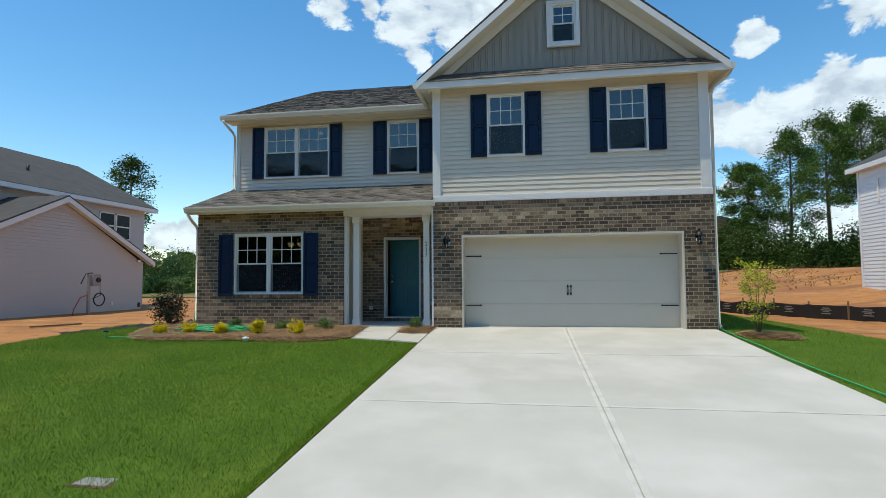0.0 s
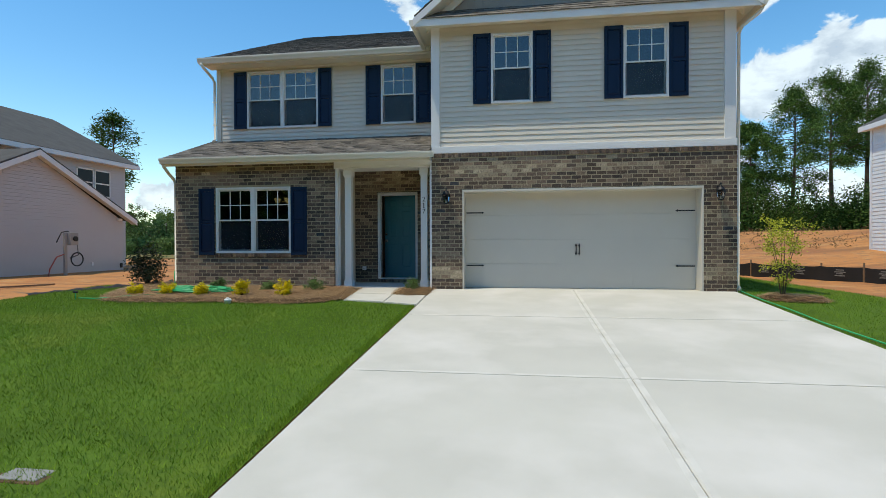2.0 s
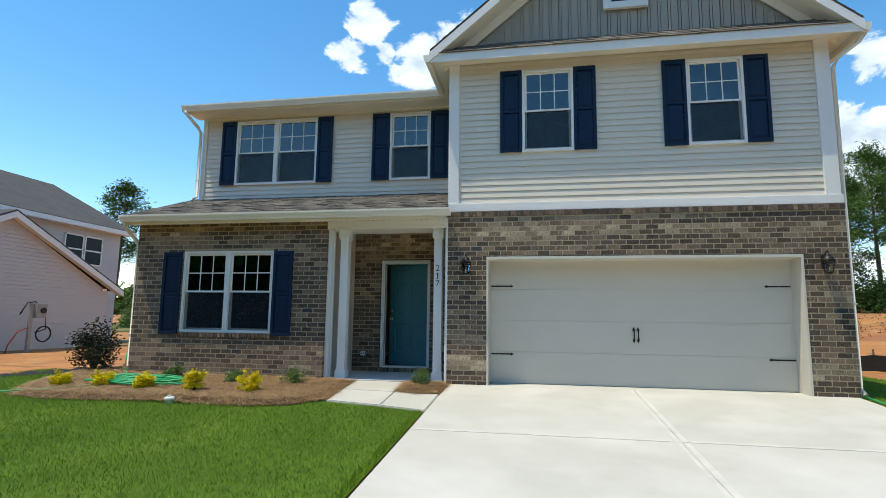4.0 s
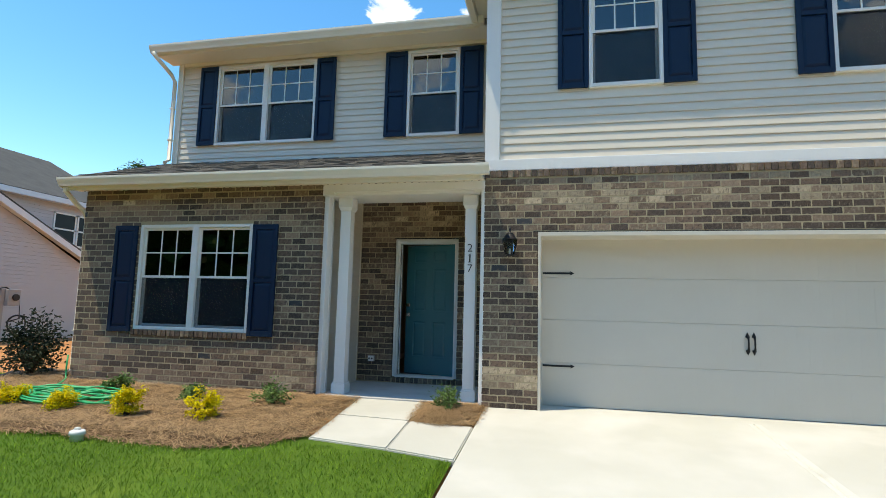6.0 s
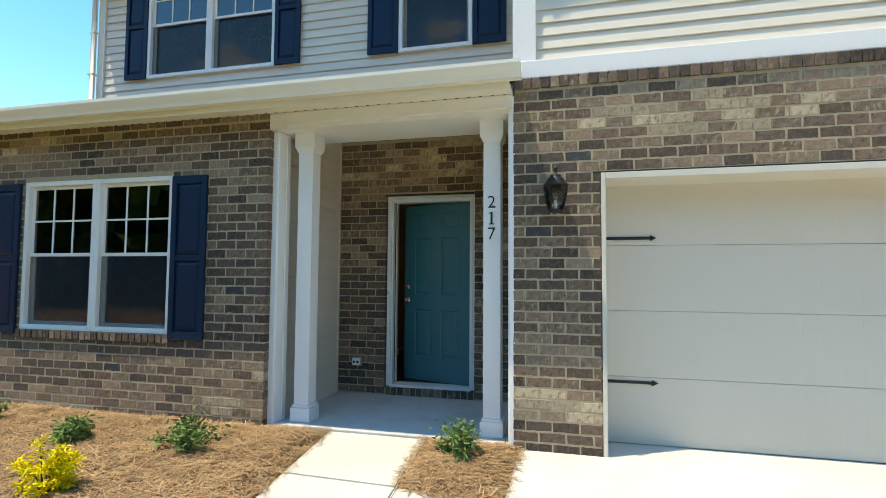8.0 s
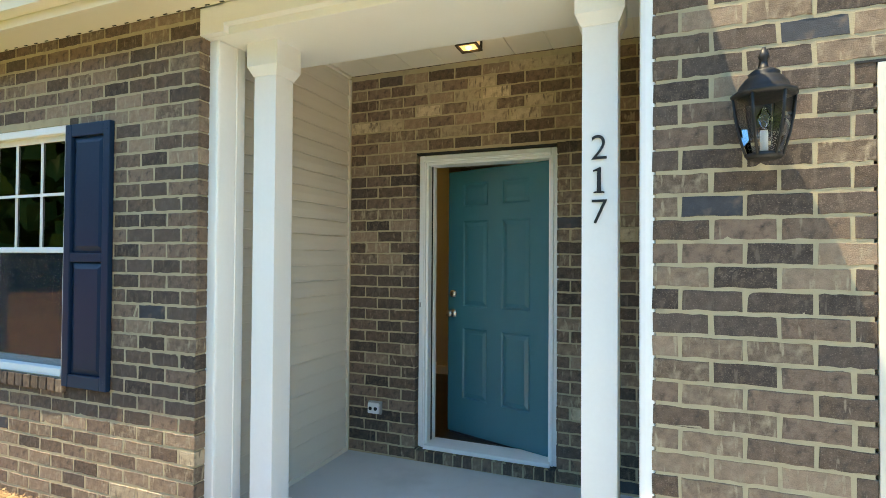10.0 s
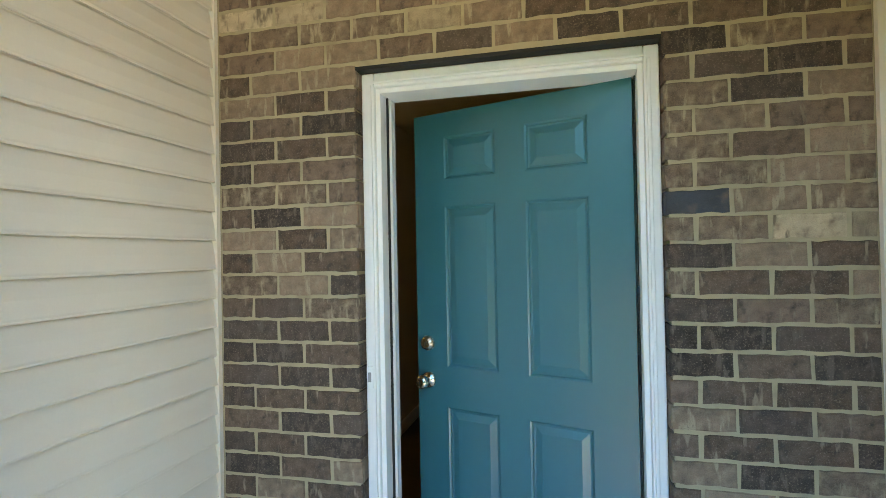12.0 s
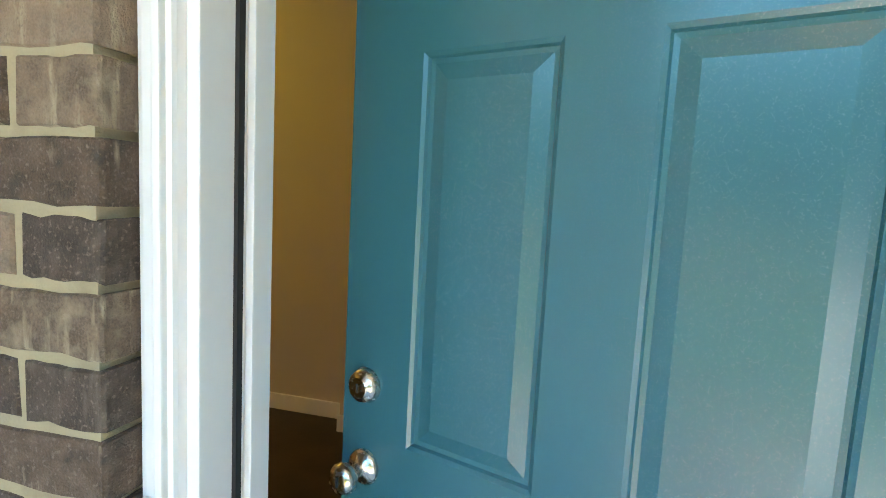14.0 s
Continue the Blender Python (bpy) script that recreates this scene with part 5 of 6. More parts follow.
def blades(n, xa, xb, ya, yb, hmin, hmax, keep=None, near=None):
    x = grng.uniform(xa, xb, n)
    y = ya + (yb - ya) * (grng.random(n) if near is None else grng.random(n) ** near)
    if keep is not None:
        m = keep(x, y)
        x, y = x[m], y[m]
    n = len(x)
    z = np.array([lvl(a, b) for a, b in zip(x, y)]) - 0.018
    a, h, w = grng.uniform(0, 6.283, n), grng.uniform(hmin, hmax, n), grng.uniform(0.0018, 0.0038, n)
    lean, la = grng.uniform(0.005, 0.035, n), grng.uniform(0, 6.283, n)
    p = np.empty((n, 3, 3))
    p[:, 0] = np.stack([x - w * np.cos(a), y - w * np.sin(a), z], 1)
    p[:, 1] = np.stack([x + w * np.cos(a), y + w * np.sin(a), z], 1)
    p[:, 2] = np.stack([x + lean * np.cos(la), y + lean * np.sin(la), z + h], 1)
    return p.reshape(-1, 3)


def on_lawn(x, y):
    bed = (y > -2.25 - 0.12 * np.sin(x * 2.1)) & (x > -6.4) & (x < -1.5)
    walk_ = (x > -1.62) & (y > -1.93)
    return ~(bed | walk_) & (x < DX0 - 0.03)


pts = np.concatenate([blades(330000, -8.2, DX0, -16.0, 0.4, 0.022, 0.04, on_lawn), blades(8000, DX0 - 0.12, DX0 - 0.03, -16.0, -2.0, 0.03, 0.06),
                      blades(90000, DX1 + 0.03, 9.3, -16.0, 12.0, 0.022, 0.04, lambda x, y: (y < 0.0) | (x > 6.6))])
me = bpy.data.meshes.new("grass")
nv = len(pts)
me.vertices.add(nv)
me.vertices.foreach_set("co", pts.ravel())
me.loops.add(nv)
me.loops.foreach_set("vertex_index", np.arange(nv, dtype=np.int32))
me.polygons.add(nv // 3)
me.polygons.foreach_set("loop_start", np.arange(0, nv, 3, dtype=np.int32))
me.update()
me.validate()
me.materials.append(M_blade)
tagged(new("grass", me), "short green grass blades of the mown lawn", "grass", kind="stuff")

# ---- pine straw beds ----
BED = [(-1.50, 0.02), (-1.42, -0.9), (-1.32, -1.72), (-1.62, -2.15), (-2.1, -2.36), (-2.9, -2.36), (-3.6, -2.32), (-4.5, -2.42), (-5.3, -2.48), (-5.95, -2.35), (-6.5, -1.7), (-6.9, -0.8), (-7.15, 0.1), (-7.0, 0.75), (-6.3, 0.9), (-6.04, 0.5), (-6.03, 0.02)]
ISLE = [(-0.60, 0.05), (-0.57, -0.45), (-0.53, -0.84), (-0.2, -0.93), (0.12, -0.82), (0.15, -0.05), (0.10, 0.05)]
RING = [(6.95 + 0.62 * math.cos(a * 0.5236) + 0.20, -0.72 + 0.42 * math.sin(a * 0.5236)) for a in range(12)]


def inside(poly, x, y):
    hit = False
    for (x0_, y0_), (x1_, y1_) in zip(poly, poly[1:] + poly[:1]):
        if (y0_ > y) != (y1_ > y) and x < (x1_ - x0_) * (y - y0_) / (y1_ - y0_) + x0_:
            hit = not hit
    return hit


def edge_distance(poly, x, y):
    best = 9.0
    for (ax, ay), (bx, by) in zip(poly, poly[1:] + poly[:1]):
        t = max(0, min(1, ((x - ax) * (bx - ax) + (y - ay) * (by - ay)) / ((bx - ax) ** 2 + (by - ay) ** 2)))
        best = min(best, math.hypot(x - ax - t * (bx - ax), y - ay - t * (by - ay)))
    return best


srng = random.Random(3)


def bed(poly, n, label, up=0.05):
    t = tagged(new("pine_straw_bed"), label, "mulch bed", kind="structure")

    def height(x, y):
        return lvl(x, y) - 0.015 + up * min(1, edge_distance(poly, x, y) / 0.16) + 0.018 * noise.noise(Vector((x * 5, y * 5, 0))) + 0.014 * noise.noise(Vector((x * 17, y * 17, 3)))
    bm = bmesh.new()
    xa, xb, ya, yb = min(p[0] for p in poly), max(p[0] for p in poly), min(p[1] for p in poly), max(p[1] for p in poly)
    s = 0.06
    pts = {}
    for i in range(int((xb - xa) / s) + 2):
        for j in range(int((yb - ya) / s) + 2):
            x, y = xa + i * s, ya + j * s
            if inside(poly, x, y):
                pts[i, j] = bm.verts.new((x, y, height(x, y)))
    for (i, j), v in pts.items():
        q = [pts.get(k) for k in ((i, j), (i + 1, j), (i + 1, j + 1), (i, j + 1))]
        if all(q):
            bm.faces.new(q).smooth = True
    part("mound", bm, M_straw, t)
    vs, fs = [], []
    while len(fs) < n:
        x, y = srng.uniform(xa - 0.05, xb + 0.05), srng.uniform(ya - 0.05, yb + 0.05)
        if not inside(poly, x, y) and (edge_distance(poly, x, y) > 0.05 or srng.random() < 0.6):
            continue
        z = height(x, y) + srng.uniform(0.0, 0.022)
        a, l, w, c = srng.uniform(0, 6.283), srng.uniform(0.035, 0.095), srng.uniform(0.0012, 0.0032), srng.uniform(-0.02, 0.02)
        ux, uy = math.cos(a), math.sin(a)
        i = len(vs)
        t1, t2 = srng.uniform(-0.018, 0.026), srng.uniform(-0.018, 0.026)
        vs += [(x - ux * l - uy * w, y - uy * l + ux * w, z + t1), (x - ux * l + uy * w, y - uy * l - ux * w, z + t1), (x - uy * (c - w), y + ux * (c - w), z + 0.008), (x - uy * (c + w), y + ux * (c + w), z + 0.008),
               (x + ux * l + uy * w, y + uy * l - ux * w, z + t2), (x + ux * l - uy * w, y + uy * l + ux * w, z + t2)]
        fs += [(i, i + 1, i + 2, i + 3), (i + 3, i + 2, i + 4, i + 5)]
    bulk("needles", vs, fs, M_needle, "dry brown pine needles", parent=t)
    return t


bed(BED, 85000, "brown pine straw bed along the brick front room")
bed(ISLE, 9500, "small pine straw bed between walk and driveway")
bed(RING, 6000, "brown pine straw ring round the sapling", 0.07)

# ---- plants ----
prng = random.Random(9)


def leaf_cloud(centres, size, count, spread, droop=0.2, ratio=0.5):
    """Small folded leaves scattered about the given centres."""
    vs, fs = [], []
    for c in centres:
        for _ in range(count):
            p = Vector(c) + Vector((prng.gauss(0, spread), prng.gauss(0, spread), prng.gauss(0, spread * 0.8)))
            d = Vector((prng.gauss(0, 1), prng.gauss(0, 1), prng.gauss(0.25 - droop, 0.6))).normalized()
            s = d.cross(Vector((prng.gauss(0, 1), prng.gauss(0, 1), prng.gauss(0, 1)))).normalized()
            l, w = size * prng.uniform(0.6, 1.2), size * ratio * prng.uniform(0.6, 1.1)
            k = d.cross(s) * w * 0.3
            i = len(vs)
            vs += [p, p + d * l * 0.5 + s * w * 0.5 + k, p + d * l, p + d * l * 0.5 - s * w * 0.5 + k]
            fs += [(i, i + 1, i + 2), (i, i + 2, i + 3)]
    return vs, fs


def shrub(name, x, y, r, h, leaf, mat, label, stems=14, count=26, spread=0.035, lift=0.03, group="", ratio=0.5):
    t = thing(name, label, "shrub", group=group)
    t.location = (x, y, lvl(x, y) + lift)
    tips = []
    bm = bmesh.new()
    for _ in range(stems):
        a, q = prng.uniform(0, 6.283), prng.uniform(0.15, 1.0) ** 0.6
        tip = Vector((r * q * math.cos(a), r * q * math.sin(a), h * (1.0 - 0.55 * q) * prng.uniform(0.55, 1.2)))
        mid = tip * 0.5 + Vector((0, 0, 0.1 * h))
        tube(bm, [(0, 0, -0.03), mid, tip], [0.006 * h / 0.3, 0.004, 0.002], 5)
        tips += [tip, tip.lerp(mid, 0.35), tip.lerp(mid, 0.7), Vector((tip.x * 0.85, tip.y * 0.85, tip.z * 0.35))]
    part("branchwork", bm, M_wood, t)
    vs, fs = leaf_cloud(tips, leaf, count, spread, ratio=ratio)
    bulk("foliage", vs, fs, mat, "", parent=t, kind="")
    return t


for x, y, r, h in ((-3.42, -1.72, 0.24, 0.40), (-2.60, -1.62, 0.22, 0.38), (-4.35, -1.66, 0.21, 0.31), (-5.15, -1.55, 0.22, 0.28), (-5.75, -1.72, 0.20, 0.26)):
    shrub("golden_shrub", x, y, r * 0.8, h * 0.98, 0.040, M_yleaf, "low golden-yellow shrub in the pine straw bed", 17, 26, 0.020, ratio=0.4, group="golden shrubs")
for x, y, r, h in ((-2.30, -0.72, 0.24, 0.32), (-3.32, -0.80, 0.14, 0.24), (-0.24, -0.33, 0.18, 0.30), (-4.55, -0.62, 0.16, 0.24)):
    shrub("green_shrub", x, y, r, h, 0.058, M_leaf, "small young green shrub in the pine straw", 13, 11, 0.032, ratio=0.42, group="green shrubs")
shrub("dark_bush", -6.86, 0.10, 0.40, 1.08, 0.080, M_dleaf, "dark purple-green bush beside the brick corner", 30, 15, 0.07)

M_sapleaf = material("sapling_leaf", (0.42, 0.46, 0.05), 0.55, spec=0.15, vary=0.2, scale=6, bump=0, island=0.35)
sap = thing("sapling", "thin yellow-green sapling in a straw ring", "tree")
sap.location = (6.95, -0.72, lvl(6.95, -0.72))
bm, tips = bmesh.new(), []
for k in range(6):
    a = k * 1.05 + 0.3
    tip = Vector((0.28 * math.cos(a), 0.22 * math.sin(a), 1.35 + 0.12 * math.sin(k * 2.3)))
    mid = Vector((0.10 * math.cos(a), 0.10 * math.sin(a), 0.6))
    tube(bm, [(0.02 * math.cos(a), 0.02 * math.sin(a), -0.05), mid, tip], [0.008, 0.006, 0.003], 6)
    for q in range(7):
        c = mid.lerp(tip, q / 6) if q > 1 else Vector((0, 0, 0.3)).lerp(mid, q)
        e = c + Vector((prng.uniform(-0.2, 0.2), prng.uniform(-0.2, 0.2), prng.uniform(0.0, 0.12)))
        tube(bm, [c, e], [0.0025, 0.0012], 4)
        tips += [e, c.lerp(e, 0.6)]
part("branchwork", bm, M_wood, sap)
vs, fs = leaf_cloud(tips, 0.055, 22, 0.06, 0.4)
bulk("foliage", vs, fs, M_sapleaf, "", parent=sap, kind="")

# ---- garden hose ----
hose = thing("garden_hose", "bright green garden hose coiled on the straw", "hose")


def coil(points, r=0.012):
    return tube(bmesh.new(), points, r, 6)


run = []
for i in range(260):
    a = i * 0.23
    r = 0.36 + 0.13 * math.sin(i * 0.61) + 0.07 * math.sin(i * 0.17)
    x, y = -4.75 + 0.22 * math.sin(i * 0.041) + r * 1.5 * math.cos(a), -1.20 + r * 0.8 * math.sin(a)
    run.append((x, y, lvl(x, y) + 0.055 + 0.0002 * i + 0.012 * (1 + math.sin(i * 1.3))))
part("coil", coil(run), M_hose, hose)
tail = [(-4.95, -1.15), (-5.2, -1.05), (-5.5, -0.7), (-5.75, -0.35), (-5.95, -0.12), (-6.02, -0.06)]
part("lead", coil([(x, y, lvl(x, y) + 0.06) for x, y in tail] + [(-6.04, -0.05, 0.2), (-6.04, -0.04, 0.38)]), M_hose, hose)
tail = [(-4.9, -1.3), (-5.3, -1.75), (-5.7, -2.1), (-6.2, -2.25), (-6.6, -2.2)]
part("far_run", coil([(x, y, lvl(x, y) + (0.05 if x > -6 else 0.02)) for x, y in tail]), M_hose, hose)
hose2 = thing("garden_hose", "green garden hose lying along the driveway's edge", "hose")
edge = [(6.50, 0.02), (6.47, -0.3), (6.46, -1.0), (6.50, -2.0), (6.47, -3.0), (6.53, -4.2), (6.60, -5.2), (6.62, -6.5)]
part("run", coil([(x, y, lvl(x, y) + 0.012) for x, y in edge], 0.011), M_hose, hose2)
spr = thing("lawn_sprinkler", "small dark green sprinkler spike on the lawn", "sprinkler")
part("stake", tube(bmesh.new(), [(-6.65, -2.22, lvl(-6.65, -2.22) - 0.03), (-6.65, -2.22, lvl(-6.65, -2.22) + 0.13)], 0.012, 8), M_hose, spr)
part("head", boxes((-6.70, -6.60, -2.24, -2.20, lvl(-6.65, -2.22) + 0.12, lvl(-6.65, -2.22) + 0.155), bevel=0.006), M_black, spr)
capz = lvl(-3.3, -2.42) - 0.02
cap = thing("cleanout_cap", "white plastic cleanout cap at the lawn's edge", "drain cap")
part("pipe", lathe(bmesh.new(), [(0.056, 0), (0.056, 0.05), (0.066, 0.055), (0.066, 0.085), (0.05, 0.095)], 16, (-3.3, -2.42, capz)), M_white, cap)
part("nut", boxes((-3.32, -3.28, -2.44, -2.40, capz + 0.09, capz + 0.12), bevel=0.006), M_white, cap)
cvx, cvy = -1.28, -8.38
cz = lvl(cvx, cvy)
M_lid = material("lid_concrete", (0.27, 0.27, 0.255), 0.85, vary=0.2, scale=8, bump=0.3)
cover_ = thing("meter_cover", "grey water meter lid sunk in the lawn", "meter lid")
part("lid", boxes((cvx - 0.16, cvx + 0.16, cvy - 0.085, cvy + 0.085, cz - 0.06, cz - 0.012), bevel=0.015), M_lid, cover_)
part("collar", boxes((cvx - 0.21, cvx + 0.21, cvy - 0.12, cvy + 0.12, cz - 0.08, cz - 0.02), bevel=0.01), M_straw, cover_)

# ---- silt fence ----
fence = thing("silt_fence", "black silt fence with worn white print on stakes", "fence")
F0, F1 = Vector((8.2, 11.3)), Vector((15.5, -0.7))
nst = 12
for i in range(nst + 1):
    p = F0.lerp(F1, i / nst)
    z = lvl(p.x, p.y) - 0.06
    part("stake", boxes((p.x - 0.02, p.x + 0.02, p.y - 0.02, p.y + 0.02, z - 0.2, z + 0.60 + 0.04 * math.sin(i * 2.1)), bevel=0.003), M_stake, fence)
bm = bmesh.new()
cols = []
for i in range(nst * 6 + 1):
    p = F0.lerp(F1, i / (nst * 6))
    z = lvl(p.x, p.y) - 0.07
    sag = 0.05 * math.sin(math.pi * (i % 6) / 6) + 0.02 * math.sin(i * 0.9)
    off = Vector((-0.853, -0.52)) * (0.03 + 0.04 * math.sin(i * 1.7))
    cols.append([bm.verts.new((p.x + off.x * k, p.y + off.y * k, z + (0.50 - sag) * h)) for h, k in ((0, 1.5), (0.35, 1), (0.7, 1.2), (1, 1))])
for a, b in zip(cols, cols[1:]):
    for k in range(3):
        bm.faces.new((a[k], b[k], b[k + 1], a[k + 1])).smooth = True
part("fabric", bm, M_fabric, fence, "black woven fabric")
for i in range(nst):
    for q in (0.5,):
        p = F0.lerp(F1, (i + q) / nst) + Vector((-0.853, -0.52)) * 0.11
        z = lvl(p.x, p.y)
        u = (F1 - F0).normalized()
        bm = bmesh.new()
        for r, w in ((0.13, 0.15), (0.19, 0.10), (0.24, 0.17), (0.30, 0.12)):
            bm.faces.new([bm.verts.new((p.x + u.x * a, p.y + u.y * a, z + b)) for a, b in ((-w, r), (w, r), (w * 0.9, r + 0.028), (-w * 0.8, r + 0.028))])
        part("print", bm, M_mark, fence, "worn white print bars")

# fallen fabric by the left yard
bm = bmesh.new()
rows = []
for i in range(25):
    t = i / 24
    x, y = -8.6 + 1.9 * t, -1.4 + 2.2 * t
    z = lvl(x, y) - 0.05
    rows.append([bm.verts.new((x - 0.15 + 0.3 * k, y + 0.10 - 0.22 * k, z + 0.012 + (0.09 * math.sin(math.pi * k) + 0.03 * math.sin(i * 1.9)) * (0.3 + t))) for k in (0, 0.25, 0.5, 0.75, 1)])
for a, b in zip(rows, rows[1:]):
    for k in range(4):
        bm.faces.new((a[k], b[k], b[k + 1], a[k + 1])).smooth = True
solid("fallen_fabric", bm, M_fabric, "crumpled black silt fabric lying on clay", "fabric")

# ---- neighbour houses ----


def laps(along, a, b, fixed, z0, z1, out, mat, parent, span, lap=0.125):
    """Lap siding on a wall face, as one joined part; span(z) gives its ends."""
    vs, fs = [], []
    z = z0
    while z < z1:
        t = min(z + lap, z1)
        p, q = span((z + t) / 2)
        if q - p > 0.05:
            i = len(vs)
            for u, o, h in ((p, 0.018, z), (q, 0.018, z), (q, 0.002, t), (p, 0.002, t), (p, 0.0, z), (q, 0.0, z)):
                vs.append((fixed + out * o, u, h) if along == "y" else (u, fixed + out * o, h))
            fs += [(i, i + 1, i + 2, i + 3), (i, i + 4, i + 5, i + 1)]
        z = t
    return bulk("siding", vs, fs, mat, "pale lap siding", parent=parent)


def small_window(parent, x, y0, y1, z0, z1, out):
    """A plain two-sash window in a wall that faces along x."""
    w = part("window", boxes(*[(min(x, x + out * 0.05), max(x, x + out * 0.05), a, b, c, d) for a, b, c, d in ((y0, y0 + 0.06, z0, z1), (y1 - 0.06, y1, z0, z1), (y0, y1, z1 - 0.06, z1), (y0, y1, z0, z0 + 0.06), (y0, y1, (z0 + z1) / 2 - 0.03, (z0 + z1) / 2 + 0.03))]), M_white, parent)
    part("pane", boxes((min(x + out * 0.02, x + out * 0.03), max(x + out * 0.02, x + out * 0.03), y0 + 0.05, y1 - 0.05, z0 + 0.05, z1 - 0.05)), M_pane, w, "dark window glass")


M_pane = material("dark_glass", (0.02, 0.025, 0.03), 0.2, vary=0.02, bump=0, spec=0.12)
nl = thing("neighbour_house", "pale lilac-white sided house with grey shingle roof", "house")
NX, NB = -15.0, -0.35
GA, GB, GC, APEX = 0.35, 4.95, 9.55, 4.36
part("wall", prism(bmesh.new(), [(GA, NB), (GC - 0.35, NB), (GC - 0.35, 2.0), (GB, APEX - 0.12), (GA, 2.0)], "x", NX - 2.5, NX), M_nsiding, nl)
laps("y", 0, 0, NX, NB, APEX - 0.15, 1, M_nsiding, nl, lambda z: (GA, GC - 0.35) if z < 1.85 else (GB - (APEX - 0.35 - z) / 0.49, GB + (APEX - 0.35 - z) / 0.49))
bm = bmesh.new()
for s_ in (-1, 1):
    sheet(bm, [(NX + 0.3, GB, APEX + 0.06), (NX - 2.6, GB, APEX + 0.06), (NX - 2.6, GB + s_ * 4.75, APEX + 0.06 - 4.75 * 0.49), (NX + 0.3, GB + s_ * 4.75, APEX + 0.06 - 4.75 * 0.49)], 0.06)
part("wing_roof", bm, M_nroof, nl)
for s_ in (-1, 1):
    part("rake_board", prism(bmesh.new(), [(GB, APEX + 0.0), (GB, APEX - 0.2), (GB + s_ * 4.75, APEX - 0.2 - 4.75 * 0.49), (GB + s_ * 4.75, APEX - 4.75 * 0.49)], "x", NX + 0.27, NX + 0.31), M_rsiding, nl)
for s_ in (-1, 1):
    part("rake_soffit", prism(bmesh.new(), [(GB, APEX - 0.14), (GB, APEX - 0.16), (GB + s_ * 4.75, APEX - 0.16 - 4.75 * 0.49), (GB + s_ * 4.75, APEX - 0.14 - 4.75 * 0.49)], "x", NX + 0.02, NX + 0.268), M_rsiding, nl)
part("foundation", boxes((NX - 2.4, NX - 0.02, GA + 0.02, GC - 0.37, NB - 0.4, NB)), M_clay, nl)
MX, ME = -17.4, 4.98
part("main_wall", boxes((MX - 9.0, MX, -3.0, 12.3, NB, ME)), M_nsiding, nl)
laps("y", 0, 0, MX, 1.8, ME - 0.1, 1, M_nsiding, nl, lambda z: (-3.0, 12.3))
bm = bmesh.new()
for s_ in (1, -1):
    cx = MX - 4.5
    sheet(bm, [(cx, -3.4, ME + 2.5), (cx, 12.8, ME + 2.5), (cx + s_ * 4.9, 12.8, ME - 0.02), (cx + s_ * 4.9, -3.4, ME - 0.02)], 0.06)
part("main_roof", bm, M_nroof, nl)
part("main_fascia", boxes((MX + 0.38, MX + 0.43, -3.4, 12.8, ME - 0.24, ME - 0.05), (MX, MX + 0.38, -3.4, 12.8, ME - 0.22, ME - 0.19)), M_rsiding, nl)
part("end_gable", prism(bmesh.new(), [(MX, ME - 0.1), (MX - 9.0, ME - 0.1), (MX - 4.5, ME + 2.4)], "y", 12.15, 12.3), M_nsiding, nl)
small_window(nl, MX, 9.35, 10.3, 3.2, 4.45, 1)
small_window(nl, MX, 10.35, 11.3, 3.2, 4.45, 1)
part("vent_pipe", tube(bmesh.new(), [(MX - 1.6, 7.2, ME + 0.8), (MX - 1.6, 7.2, ME + 1.25)], 0.06, 8), M_black, nl, "black roof vent pipe")
part("hose_bib", boxes((NX, NX + 0.06, 9.0, 9.1, NB + 0.35, NB + 0.55)), M_black, nl)
part("outlet", boxes((NX, NX + 0.04, 7.45, 7.55, NB + 0.5, NB + 0.65)), M_rsiding, nl)
part("flood_lamp", boxes((NX, NX + 0.12, 8.85, 9.05, 2.0, 2.1), bevel=0.02), M_white, nl)

ped = thing("power_pedestal", "grey temporary power post with a looped black cable", "power post")
qx, qy = -13.7, 4.9
qz = lvl(qx, qy) - 0.06
part("post", boxes((qx - 0.04, qx + 0.04, qy - 0.05, qy + 0.05, qz, qz + 1.5), bevel=0.005), M_grey, ped)
part("meter_box", boxes((qx + 0.0, qx + 0.16, qy + 0.06, qy + 0.40, qz + 1.05, qz + 1.5), bevel=0.02), M_grey, ped)
part("meter_dial", lathe(bmesh.new(), [(0.09, 0), (0.09, 0.05)], 16, m=pose(qx + 0.16, qy + 0.25, qz + 1.28, 0, 90, 0)), M_black, ped)
part("weather_head", tube(bmesh.new(), [(qx, qy - 0.35, qz + 1.15), (qx, qy - 0.15, qz + 1.5), (qx, qy + 0.1, qz + 1.55), (qx, qy + 0.5, qz + 1.3), (qx, qy + 0.55, qz + 0.7), (qx, qy + 0.2, qz + 0.6)], 0.02, 6), M_black, ped)
part("cable", tube(bmesh.new(), [(qx + 0.05, qy + 0.45 + 0.26 * math.cos(a * 0.5), qz + 0.55 + 0.24 * math.sin(a * 0.5)) for a in range(26)], 0.022, 6), M_black, ped, "looped black cable")
part("red_cable", tube(bmesh.new(), [(qx, qy, qz + 0.75), (qx, qy - 0.35, qz + 0.65), (qx, qy - 0.62, qz + 0.25), (qx, qy - 0.68, qz)], 0.02, 6), material("red_conduit", (0.35, 0.06, 0.04), 0.6, bump=0), ped, "red bent conduit")
